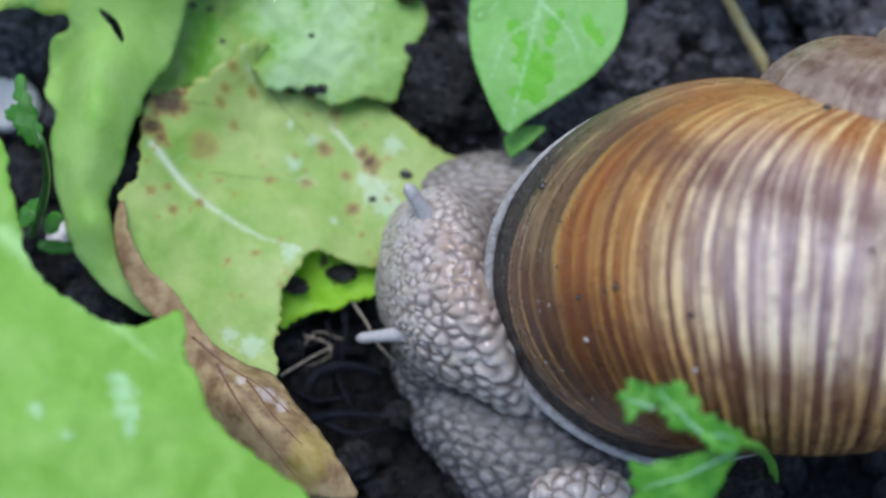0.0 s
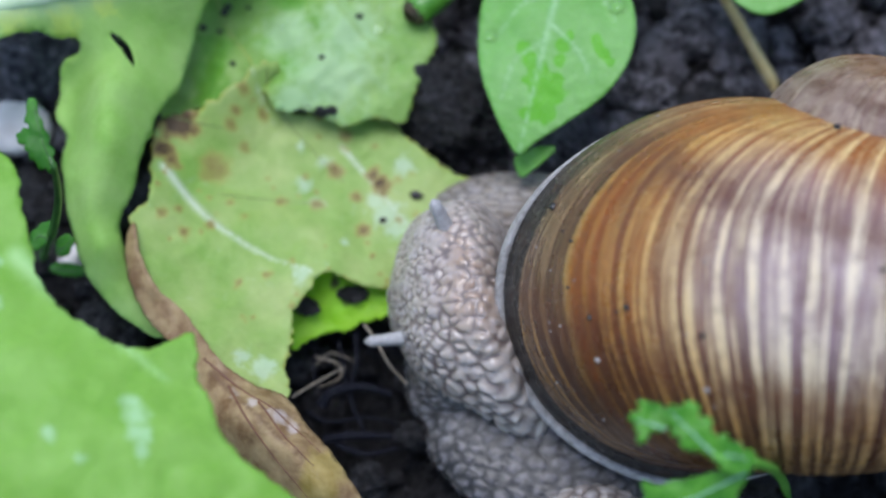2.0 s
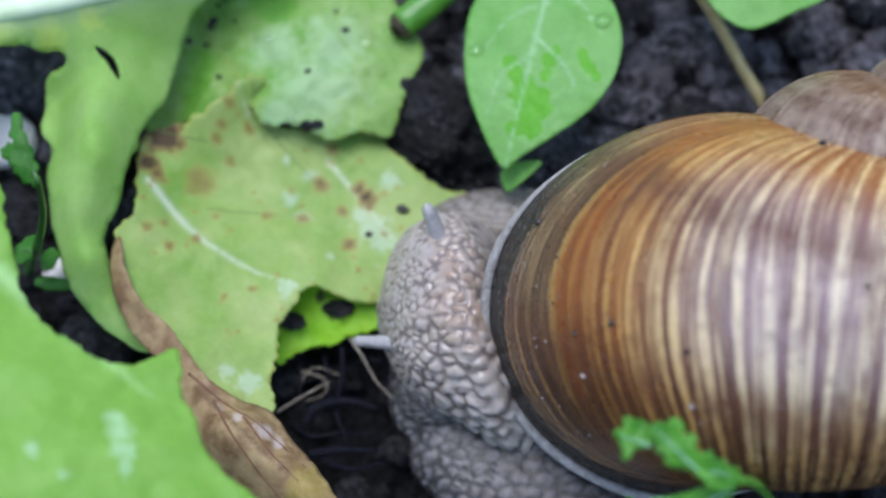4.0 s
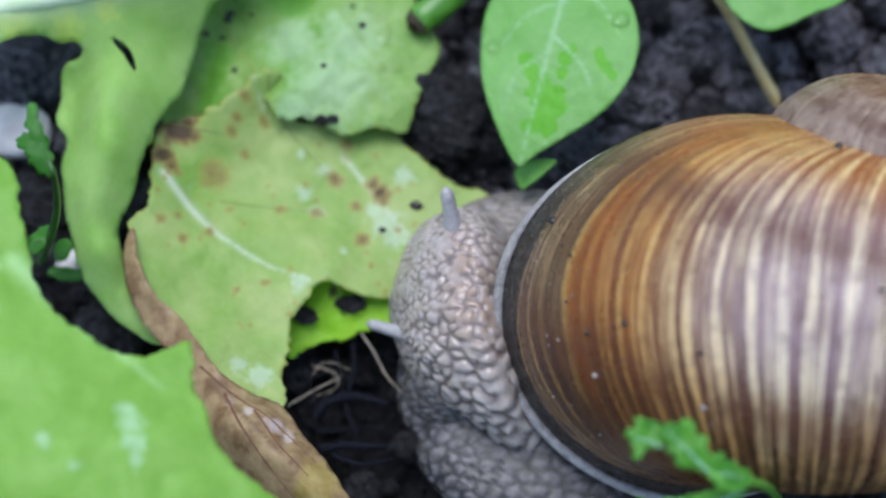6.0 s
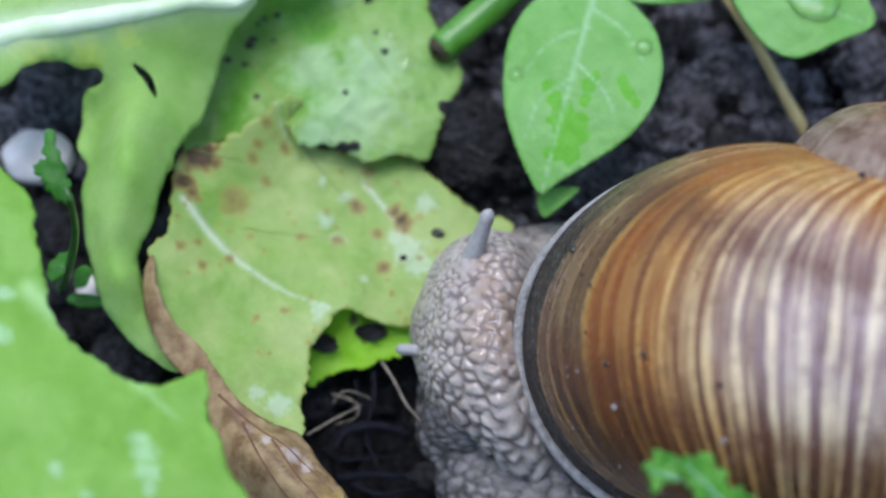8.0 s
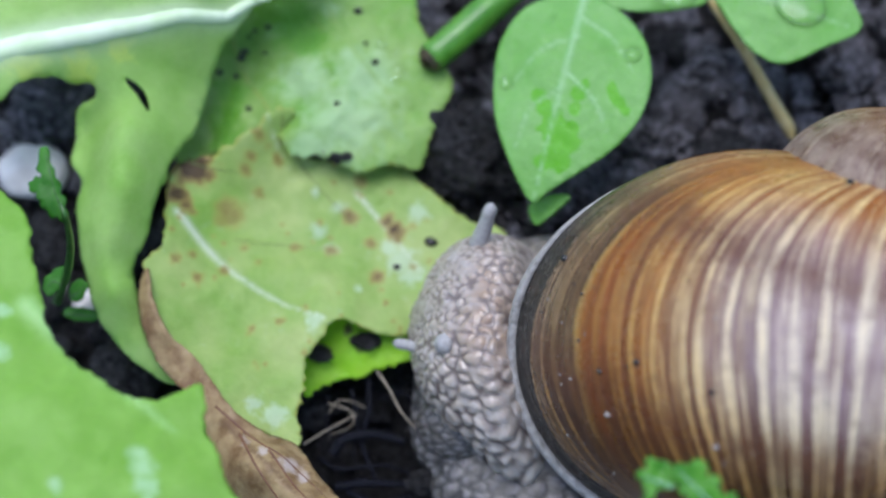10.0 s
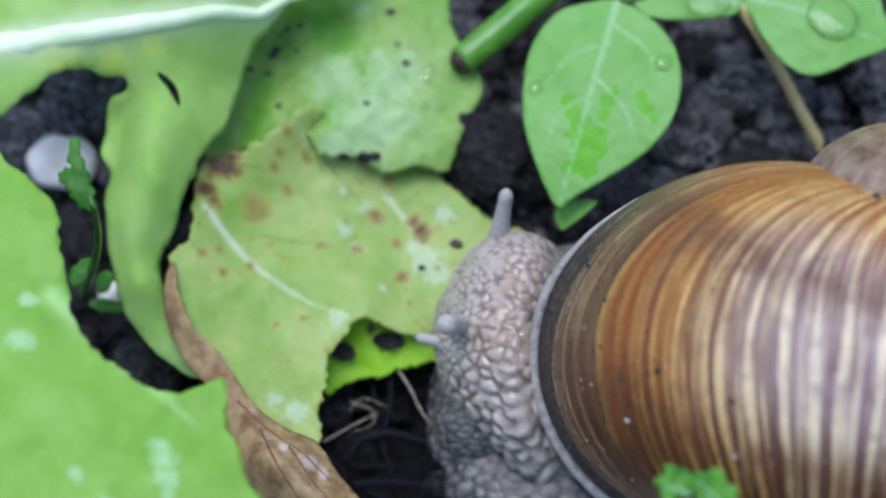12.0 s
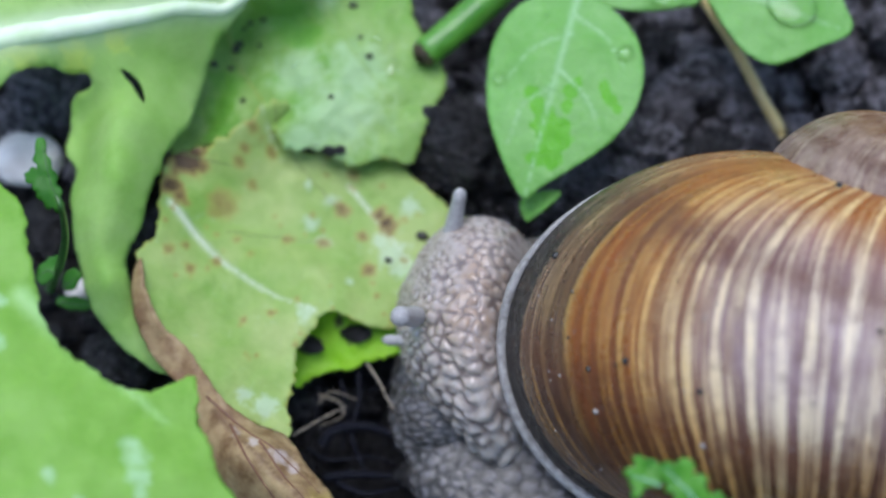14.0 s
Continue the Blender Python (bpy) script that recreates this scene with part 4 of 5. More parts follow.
def weed():
    base = (*[(37.3, 22.4, 0.0)][0][:2], 0)
    e = thing("weed", base, "seedling with smooth wet green leaves on a thin stalk", "weed")
    stem = [(37.5, 22.0, 0.0), (35.0, 24.2, 4.0), (31.4, 28.1, 9.0), (27.5, 31.4, 14.0), (25.3, 34.6, 16.0)]
    tube("stalk", rel(stem, base), [0.75, 0.6, 0.55, 0.5, 0.5], STALK, e, label="pale brown stalk")
    a = [(15.0, 31.0, 15.5), (11.8, 31.2, 15.0), (8.6, 30.1, 14.5), (6.2, 26.7, 14.0), (5.4, 23.0, 13.5), (5.4, 18.5, 13.5), (6.4, 14.6, 13.0), (7.9, 11.1, 12.5), (9.1, 9.6, 12.0), (10.6, 10.5, 12.5), (14.2, 12.4, 13.5), (17.7, 14.7, 14.5), (20.1, 17.7, 15.0), (21.2, 21.6, 15.5), (20.6, 25.8, 15.5), (18.7, 28.7, 15.5)]
    axis = [(15.1, 31.9, 14.0), (13.2, 24.9, 14.0), (11.1, 17.3, 13.5), (9.1, 9.9, 12.5)]
    ribs = [(rel(axis, base), 0.38)] + [(rel(q, base), 0.2) for q in ([(14.6, 28.2, 14.0), (17.4, 25.9, 14.0), (19.3, 22.3, 14.0)], [(14.0, 26.2, 14.0), (10.3, 25.1, 14.0), (7.4, 22.2, 14.0)], [(12.9, 22.2, 14.0), (15.5, 19.0, 14.0), (16.5, 15.9, 14.0)], [(12.3, 20.9, 14.0), (9.1, 19.0, 14.0), (7.4, 15.1, 14.0)])]
    lamina("leaf", rel(a, base), WEED, rel([(13.1, 24.1, 15.5), (11.1, 16.4, 14.0)], base), e, 0.36, 0.04, 1.0, 0.25, 5.0, ribs, pales=[(x - base[0], y - base[1], 1.45 * r) for x, y, r in [(9.8, 20.1, 0.51), (10.4, 19.2, 0.56), (11.0, 17.6, 0.73), (11.3, 16.0, 0.84), (11.5, 14.5, 1.01), (11.8, 13.5, 0.79), (10.6, 13.6, 0.67), (12.7, 15.1, 0.84), (13.0, 16.6, 0.56), (13.4, 18.5, 0.51), (13.7, 20.1, 0.56), (14.3, 20.9, 0.45), (17.0, 20.4, 0.34), (17.4, 19.5, 0.39), (17.9, 18.8, 0.39), (18.5, 18.0, 0.34)]], seed=14.0)
    b = [(27.9, 33.1, 14.0), (28.8, 29.7, 14.0), (30.8, 26.1, 14.0), (33.1, 24.0, 14.0), (35.5, 23.7, 14.0), (38.9, 25.0, 14.5), (42.8, 27.3, 14.0), (42.2, 30.3, 14.5), (40.6, 35.4, 15.0), (37.3, 38.4, 15.0), (31.8, 37.3, 15.0)]
    lamina("leaf", rel(b, base), WEED, rel([(35.0, 30.6, 15.0)], base), e, 0.36, 0.04, 1.0, 0.3, 5.0, [(rel([(28.5, 32.4, 14.0), (33.4, 30.5, 14.0), (38.0, 28.5, 14.0), (42.3, 27.3, 14.0)], base), 0.35)], seed=15.0)
    c = [(16.3, 32.3, 14.5), (17.7, 29.9, 14.5), (21.5, 29.3, 14.5), (25.0, 29.6, 15.0), (27.4, 30.5, 15.0), (27.2, 34.2, 15.5), (23.4, 36.9, 15.5), (18.7, 35.7, 15.0)]
    lamina("leaf", rel(c, base), WEED, rel([(22.0, 31.5, 15.5)], base), e, 0.36, 0.04, 1.0, 0.25, 5.0, [(rel([(27.1, 31.1, 15.0), (22.1, 31.7, 15.0), (16.8, 32.0, 15.0)], base), 0.3)], seed=16.0)
    d = [(8.7, 10.8, 8.0), (9.2, 8.6, 8.5), (10.3, 8.8, 9.5), (11.8, 9.8, 10.0), (12.9, 11.0, 10.0), (11.3, 11.3, 10.0), (9.9, 11.3, 9.0)]
    lamina("leaf", rel(d, base), WEED, (), e, 0.3, 0.03, 1.0, 0.15, 3.0, seed=17.0, label="tiny young leaf")
    tube("leaf_stalk", rel([(27.2, 31.8, 14.5), (21.0, 33.1, 15.0), (15.6, 31.6, 14.8)], base), [0.45, 0.4, 0.4], GREENSTALK, e)
    for (x, y, _), seed, r, flat, wide, turn in zip(DROPS, (14, 14, 14, 14, 15, 16, 6, 6, 6, 6), (0.75, 0.85, 0.3, 0.25, 2.3, 1.7, 0.6, 0.45, 0.8, 0.35), (0.4, 0.4, 0.45, 0.45, 0.22, 0.22, 0.4, 0.4, 0.3, 0.45), (1, 1, 1, 1, 1.15, 1.3, 1, 1.1, 1.5, 1), (0, 0, 0, 0, -0.5, 0.1, 0, 0, 1.2, 0)):
        drop(x, y, height_on(seed, x, y) + 0.15 * r * flat, r, flat, wide, turn)


DROPS = [(6.6, 22.0, 14.0), (19.4, 24.0, 15.5), (20.3, 26.8, 15.5), (11.6, 28.6, 15.0), (36.7, 29.6, 15.0), (24.1, 31.0, 15.5), (-6.3, 29.2, 9.0), (-14.8, 26.4, 9.0), (-4.8, 26.0, 9.0), (-8.0, 29.7, 9.0)]

spotted_leaf()
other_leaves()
weed()


# ---- the snail ----
SNAIL = [(18.0, -5.0, 0.0)][0]
AXIS = Vector((0.3017, 0.7243, 0.6199)).normalized()
LEFT = Vector((-0.9425, 0.3246, 0.0795)).normalized()
NEAR = Vector((-0.1437, -0.6083, 0.7806)).normalized()
APEX = Vector((48.21, 10.51, 36.14))
W, R0, Z0, RA, RB, SKEW = 2.520, 11.44, 30.41, 20.10, 19.13, -1.86


def size_at(psi):
    """The tube shrinks with every turn; the spire is a little fuller than the last whorl."""
    u = min(max((psi - 3.3) / 3.0, 0.0), 1.0)
    return W ** (-psi / (2 * math.pi)) * (1 + 0.148 * u * u * (3 - 2 * u))


def lean(psi, phi):
    """Growth lines lean against the mouth as the shell gets older."""
    u = min(max(psi / 0.5, 0.0), 1.0)
    return psi + (0.3 - 0.4 * min(max(psi - 1.0, 0.0), 0.4)) * u * u * (3 - 2 * u) * math.sin(phi)


def shell_point(psi, phi):
    s = size_at(psi)
    out = math.cos(psi) * LEFT + math.sin(psi) * NEAR
    c = math.cos(phi)
    return APEX + s * ((R0 + RA * c) * out - (Z0 - RB * math.sin(phi) - SKEW * c) * AXIS)


def flare(psi, phi):
    """How far the mouth's edge turns outwards, most on the side away from the tip."""
    side = 1 / (1 + math.exp((phi - 0.35) * 5))
    side /= 1 + math.exp(-(phi + 1.8) * 8)
    return side * max(0.0, 1 - psi / 0.16) ** 2


def snail():
    e = thing("snail", SNAIL, "large brown snail with striped shell feeding on lettuce", "snail")
    turns, m = 760, 120
    verts, grow, cross, lipward, faces = [], [], [], [], []
    for i in range(turns):
        psi = i / turns * 2 * math.pi * 3.6
        s = size_at(psi)
        for j in range(m):
            phi = 2 * math.pi * j / m - math.pi
            rib = noise.noise(Vector((psi * 26, math.cos(phi) * 0.6, math.sin(phi) * 0.6))) + 0.6 * noise.noise(Vector((psi * 60, math.cos(phi), 4)))
            p = shell_point(psi, phi)
            mid = shell_point(psi, 0) * 0 + APEX + s * (R0 * (math.cos(psi) * LEFT + math.sin(psi) * NEAR) - Z0 * AXIS)
            p = p + (p - mid).normalized() * (s * 0.10 * rib + flare(psi, phi))
            verts.append(tuple(p))
            grow.append(lean(psi, phi) * 18 * (1 + W ** (-psi / (2 * math.pi))) / 2)
            lipward.append(psi * 18)
            cross.append(j / m)
    for i in range(turns - 1):
        for j in range(m):
            k = (j + 1) % m
            faces.append((i * m + j, (i + 1) * m + j, (i + 1) * m + k, i * m + k))
    sh = mesh_ob("shell", rel(verts, SNAIL), faces, SHELL, e, label="coiled brown and cream striped shell", grow=grow, cross=cross, lipward=lipward)
    so = sh.modifiers.new("thickness", "SOLIDIFY")
    so.thickness, so.offset = 0.5 * MM, -1.0
    rim = []
    for j in range(90):
        q = 2 * math.pi * j / 90 - math.pi
        p = shell_point(-0.01, q)
        mid = APEX + R0 * LEFT - Z0 * AXIS
        rim.append(p + (p - mid).normalized() * (-0.25 + 1.55 * flare(0, q)) + NEAR * 0.35 * flare(0, q) + (shell_point(-0.05, q) - shell_point(0, q)).normalized() * 0.55 * flare(0, q))
    ring_verts, ring_faces = [], []
    for i in range(90):
        t = (rim[(i + 1) % 90] - rim[i - 1]).normalized()
        u = t.cross(NEAR).normalized()
        for j in range(10):
            q = 2 * math.pi * j / 10
            r = (0.03 + 0.56 * flare(0, i / 90 * 2 * math.pi - math.pi)) * (1 + 0.25 * noise.noise(Vector((i * 0.3, j * 0.4, 3))))
            ring_verts.append(tuple(rim[i] + r * (math.cos(q) * u + 1.2 * math.sin(q) * NEAR)))
            ring_faces.append((i * 10 + j, i * 10 + (j + 1) % 10, (i + 1) % 90 * 10 + (j + 1) % 10, (i + 1) % 90 * 10 + j))
    mesh_ob("lip", rel(ring_verts, SNAIL), ring_faces, LIP, sh, label="greyish thickened shell lip")
    # grains of earth and grit stuck to the shell
    rng = np.random.default_rng(8)
    spots = [(0.72, 0.02, 0.36, 0), (0.59, -0.11, 0.3, 0), (0.69, -0.02, 0.2, 0), (0.15, 0.27, 0.42, 0), (1.43, 0.57, 0.3, 0), (0.65, -0.32, 0.3, 1), (1.05, -0.27, 0.28, 1), (0.38, 0.19, 0.2, 0), (0.99, 0.02, 0.3, 0), (0.82, 1.41, 0.4, 0), (0.46, -0.02, 0.22, 0), (0.46, -0.23, 0.18, 1)]
    spots += [(rng.uniform(0.03, 1.5) ** 1.3, rng.uniform(-0.8, 1.0), rng.uniform(0.05, 0.15), int(rng.integers(0, 2))) for _ in range(46)]
    for k, (psi, phi, r, pale) in enumerate(spots):
        v, f = clod((0, 0, 0), (r, r * 0.8, r * 0.7), 200.0 + k, n=2)
        mesh_ob("grit", v + np.array(tuple(shell_point(psi, phi))) - np.array(SNAIL), f, GRIT if pale else FRASS, sh, origin=np.array(tuple(shell_point(psi, phi))) - np.array(SNAIL))
    return e


def pebbled(v, cell, amp, seed, front=None, stretch=(1, 1, 1), round_=0.8, picks=7000):
    """Raises rounded tubercles with grooves between them; front(v) scales their size from place to place."""
    rng = np.random.default_rng(seed)
    v = v * np.array(stretch)
    v = v + 0.25 * cell * np.c_[noise_at(v, cell * 0.9, seed + 0.3), noise_at(v, cell * 0.9, seed + 5.3), noise_at(v, cell * 0.9, seed + 9.3)]
    keep = v[rng.choice(len(v), min(len(v), picks), replace=False)]
    wants = cell * (front(keep) if front else np.ones(len(keep))) * rng.uniform(0.72, 1.2, len(keep))
    chosen = np.empty((0, 3))
    for q, want in zip(keep, wants):
        if not len(chosen) or ((chosen - q) ** 2).sum(1).min() > want**2:
            chosen = np.vstack([chosen, q])
    near = np.vstack([np.sqrt(np.partition(((b[:, None] - chosen[None]) ** 2).sum(-1), 1, axis=1)[:, :2]) for b in np.array_split(v, 40)])
    size = cell * (front(v) if front else np.ones(len(v)))
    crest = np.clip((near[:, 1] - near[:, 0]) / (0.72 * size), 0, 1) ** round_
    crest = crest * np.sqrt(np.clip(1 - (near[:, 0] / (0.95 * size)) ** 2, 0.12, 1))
    return crest, amp * size * crest


FOOT_EDGE = [(-15.2, 2.0), (-15.0, -2.0), (-13.4, -4.3), (-13.0, -7.4), (-10.2, -11.0), (-7.0, -14.4), (-1.0, -17.0), (7.0, -17.0), (11.0, -9.0), (12.0, 3.0), (7.0, 13.0), (-3.0, 16.0), (-11.0, 13.0), (-14.4, 7.0)]


NECK_AT = np.array((8.6, 7.0, 2.6))


def body(e):
    # head and neck: a rounded dome that comes out of the shell mouth
    hc = np.array([(8.6, -4.8, 7.2)][0])
    bm = bmesh.new()
    bmesh.ops.create_icosphere(bm, subdivisions=7, radius=1.0)
    v = np.array([tuple(q.co) for q in bm.verts])
    f = [tuple(q.index for q in face.verts) for face in bm.faces]
    bm.free()
    n = v.copy()
    p = np.sign(v) * np.abs(v) ** 0.92 * np.array((12.3, 9.9, 8.7))
    p[:, 1] *= np.where(p[:, 1] < 0, np.clip(1 + 0.055 * (p[:, 0] + 5), 1, 1.6), 1.1)
    p[:, 1] += 0.10 * p[:, 0] * -1 + 0.6 * np.sin(p[:, 0] * 0.3)
    p[:, 2] -= 0.012 * np.maximum(-p[:, 0] - 2, 0) ** 2
    p[:, 2] -= np.where(p[:, 2] > -3, (0.20 + 0.14 / (1 + np.exp(-(p[:, 1] + 4) * 0.8))) * np.maximum(p[:, 0] + 4.4, 0) ** 2, 0)
    # the swelling from which the upper horn rises
    swell = np.exp(-(((p - np.array((-5.8, 6.3, 2.0))) / 4.4) ** 2).sum(1))
    p = p + swell[:, None] * np.array((-0.75, 2.1, 0.5))
    # soft folds that run from the mouth towards the shell
    fold = noise_at(np.c_[p[:, 0] * 0.25, p[:, 1], p[:, 2]], 2.6, 2.0, 2)
    p = p + n * (0.35 * fold)[:, None]
    front = lambda q: np.clip(0.30 + 0.055 * (q[:, 0] / 0.7 + 12) - 0.034 * q[:, 1], 0.30, 1.45)  # noqa: E731
    crest, lift = pebbled(p, 1.45, 0.36, 3, front, (0.70, 1.0, 1.0), 0.9)
    # here and there neighbours run together
    joined = np.clip(1.3 * noise_at(p, 1.5, 11.0, 2), 0, 0.55)
    lift = lift * np.maximum(crest, joined) / np.maximum(crest, 0.02)
    crest = np.maximum(crest, joined)
    warm = np.exp(-(((p[:, 0] + 4.6) / 3.4) ** 2) - ((p[:, 1] - 1.0) / 6.5) ** 2)
    p = p + n * lift[:, None]
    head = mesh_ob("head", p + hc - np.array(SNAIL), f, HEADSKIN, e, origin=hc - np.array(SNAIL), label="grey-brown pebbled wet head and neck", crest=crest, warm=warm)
    # foot: a broad low sole under head and shell, with a wavy flange
    fc = np.array([(11.0, -11.0, 1.2)][0])
    edge = closed_curve(FOOT_EDGE, 240)
    angle = np.arctan2(edge[:, 1], edge[:, 0])
    order = np.argsort(angle)
    way = np.arctan2(v[:, 1], v[:, 0])
    reach = np.interp(way, angle[order], np.hypot(*edge.T)[order], period=2 * math.pi)
    flat = np.hypot(v[:, 0], v[:, 1])
    wide = np.minimum(flat, 1) ** 0.75
    p = np.c_[np.cos(way) * reach * wide, np.sin(way) * reach * wide, np.sign(v[:, 2]) * np.abs(v[:, 2]) ** 0.8 * 2.9]
    crest, lift = pebbled(p, 1.1, 0.10, 4, None, (0.75, 1.0, 1.0), 0.9, 9000)
    # creases that fan out to the rim
    fan = np.abs(noise_at(np.c_[way * 9, flat * 1.2, np.zeros(len(v))], 1.0, 7.0, 3))
    crease = np.clip(fan / 0.12, 0, 1)
    crest = crest * (0.45 + 0.55 * crease)
    p = p + n * (lift + 0.12 * crease)[:, None]
    p[:, 2] = np.maximum(p[:, 2], -2.2)
    foot = mesh_ob("foot", p + fc - np.array(SNAIL), f, FOOTSKIN_SHADED, e, origin=fc - np.array(SNAIL), label="grey netted wet foot with a creased flange", crest=crest)
    mc = np.array([(15.3, -25.6, 3.6)][0])
    p = v * np.array((4.8, 3.0, 2.6))
    crest, lift = pebbled(p, 1.7, 0.25, 5, round_=0.6)
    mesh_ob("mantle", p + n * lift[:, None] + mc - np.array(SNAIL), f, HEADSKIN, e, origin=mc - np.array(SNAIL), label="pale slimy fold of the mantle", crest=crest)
    # the lobe under the mouth, and the back of the neck behind the head
    c = np.array((0.5, -10.6, 3.0))
    p = v * np.array((4.3, 4.0, 3.2))
    crest, lift = pebbled(p, 0.8, 0.16, 6, None, (0.5, 1.0, 1.0), 0.6)
    mesh_ob("mouth_lobe", p + n * lift[:, None] + c - fc, f, FOOTSKIN_SHADED, foot, origin=c - fc, label="grey lobe beside the mouth", crest=crest)
    c = NECK_AT
    p = v * np.array((9.6, 4.4, 4.0))
    crest, lift = pebbled(p, 0.9, 0.16, 6, None, (0.5, 1.0, 1.0), 0.6)
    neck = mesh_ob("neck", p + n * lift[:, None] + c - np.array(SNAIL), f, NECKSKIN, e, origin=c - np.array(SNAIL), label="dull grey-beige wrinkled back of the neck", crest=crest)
    return head, foot, neck, hc, fc


def tentacle(name, parent, length, r, label, base=2.1):
    """A horn that points along its own z and starts at its origin."""
    n, sides = 18, 14
    verts, faces = [], []
    for i in range(n):
        u = i / (n - 1)
        rr = r * (base - (base - 0.95) * u**0.6 + 0.12 * math.exp(-(((u - 0.9) / 0.1) ** 2)))
        rr *= math.sqrt(max(0.05, 1 - max(0.0, (u - 0.86) / 0.145) ** 2))
        for j in range(sides):
            q = 2 * math.pi * j / sides
            w = 1 + 0.07 * noise.noise(Vector((i * 0.9, j * 1.1, length)))
            verts.append((rr * w * math.cos(q), rr * w * math.sin(q), length * u))
    for i in range(n - 1):
        for j in range(sides):
            k = (j + 1) % sides
            faces.append((i * sides + j, i * sides + k, (i + 1) * sides + k, (i + 1) * sides + j))
    faces.append(tuple(range((n - 1) * sides, n * sides)))
    return mesh_ob(name, verts, faces, HORN, parent, label=label)


snail_root = snail()
head, foot, neck, HEAD_AT, FOOT_AT = body(snail_root)
horn_up = tentacle("upper_tentacle", head, 7.0, 0.62, "pale grey eye stalk")
horn_near = tentacle("upper_tentacle", head, 7.0, 0.95, "pale grey eye stalk", 1.1)
horn_low = tentacle("lower_tentacle", head, 6.0, 0.5, "short grey feeler")


# ---- herb sprig before the shell, sprout, stone, stub, roots, grains ----
def leaflet(name, pts, base, e, seed, teeth, rib, mat=None):
    return lamina(name, rel(pts, base), mat or HERB, (), e, 0.24, 0.05, 0.8, 0.35, 2.2, [(rel(rib, base), 0.28)], seed=seed, teeth=teeth, cords=[(rel(rib, base), 0.1, "vein")], cord_mat=VEINGREY if mat is None else DARKSTALK)


def sprig():
    base = (33.8, -23.6, 0)
    e = thing("herb_sprig", base, "green herb sprig with lobed leaflets beside the shell", "herb")
    tube("stalk", rel([(34.8, -24.6, -1.0)] + [(33.8, -23.6, 6.0), (28.8, -27.9, 30.0), (26.0, -29.3, 38.0), (24.0, -29.6, 39.5), (22.4, -29.1, 40.0)], base), [0.5, 0.45, 0.4, 0.35, 0.35], GREENSTALK, e)
    for k, (edge, rib) in enumerate((
            ([(15.8, -26.0, 40.0), (16.1, -25.5, 40.3), (16.8, -25.3, 40.3), (16.6, -24.7, 40.3), (17.2, -24.5, 40.4), (17.8, -24.8, 40.4), (18.2, -24.7, 40.4), (18.7, -25.2, 40.4), (18.6, -26.0, 40.3), (19.0, -26.5, 40.0), (18.6, -27.0, 40.0), (17.6, -27.0, 40.0), (17.2, -27.6, 39.8), (16.6, -28.0, 39.7), (16.4, -27.4, 39.8), (16.7, -27.0, 40.0), (16.2, -26.8, 40.0), (16.4, -26.4, 40.0)], [(18.8, -26.9, 40.3), (17.6, -26.4, 40.3), (16.4, -26.1, 40.3)]),
            ([(18.6, -26.2, 40.6), (18.6, -25.5, 40.9), (19.3, -25.1, 41.0), (19.9, -25.4, 41.0), (20.4, -24.9, 41.0), (21.1, -25.0, 41.0), (21.5, -25.6, 41.0), (21.3, -26.2, 41.0), (22.0, -26.1, 40.9), (22.5, -26.6, 40.8), (22.2, -27.2, 40.7), (22.8, -27.9, 40.5), (22.7, -28.7, 40.2), (22.0, -29.1, 40.0), (21.3, -28.7, 40.0), (20.3, -28.6, 40.0), (19.7, -28.2, 40.2), (19.9, -27.7, 40.4), (19.1, -27.4, 40.4), (19.2, -26.9, 40.5)], [(22.4, -29.0, 40.3), (20.9, -27.5, 40.8), (19.2, -25.7, 40.8)]),
            ([(22.5, -28.0, 40.3), (23.0, -27.6, 40.8), (23.5, -27.6, 40.9), (23.7, -28.3, 40.9), (24.4, -28.3, 40.9), (24.8, -28.9, 40.8), (25.5, -28.9, 40.6), (25.7, -29.7, 40.2), (25.2, -30.3, 39.8), (24.4, -30.6, 39.6), (23.7, -30.5, 39.7), (22.9, -30.1, 39.8), (22.4, -29.1, 40.0)], [(22.7, -29.3, 40.3), (23.6, -29.2, 40.8), (25.0, -29.6, 40.6)]),
            ([(17.0, -30.1, 35.0), (17.3, -29.9, 35.5), (18.4, -30.5, 36.0), (19.3, -30.1, 36.0), (20.9, -30.1, 36.5), (22.6, -29.8, 37.5), (23.9, -29.9, 38.0), (25.2, -29.2, 38.5), (25.7, -29.7, 38.5), (25.2, -30.6, 38.0), (24.7, -31.2, 37.5), (24.3, -32.1, 37.0), (23.6, -33.2, 36.0), (22.6, -34.1, 35.0), (20.0, -34.3, 34.0), (18.2, -33.6, 34.0), (17.2, -32.7, 34.0), (17.6, -32.2, 34.5), (16.9, -31.6, 34.5), (17.3, -31.1, 35.0)], [(25.2, -30.1, 38.5), (21.6, -31.4, 37.0), (18.1, -32.1, 35.5)]))):
        leaflet("leaflet", edge, base, e, 21.0 + k, None, rib)


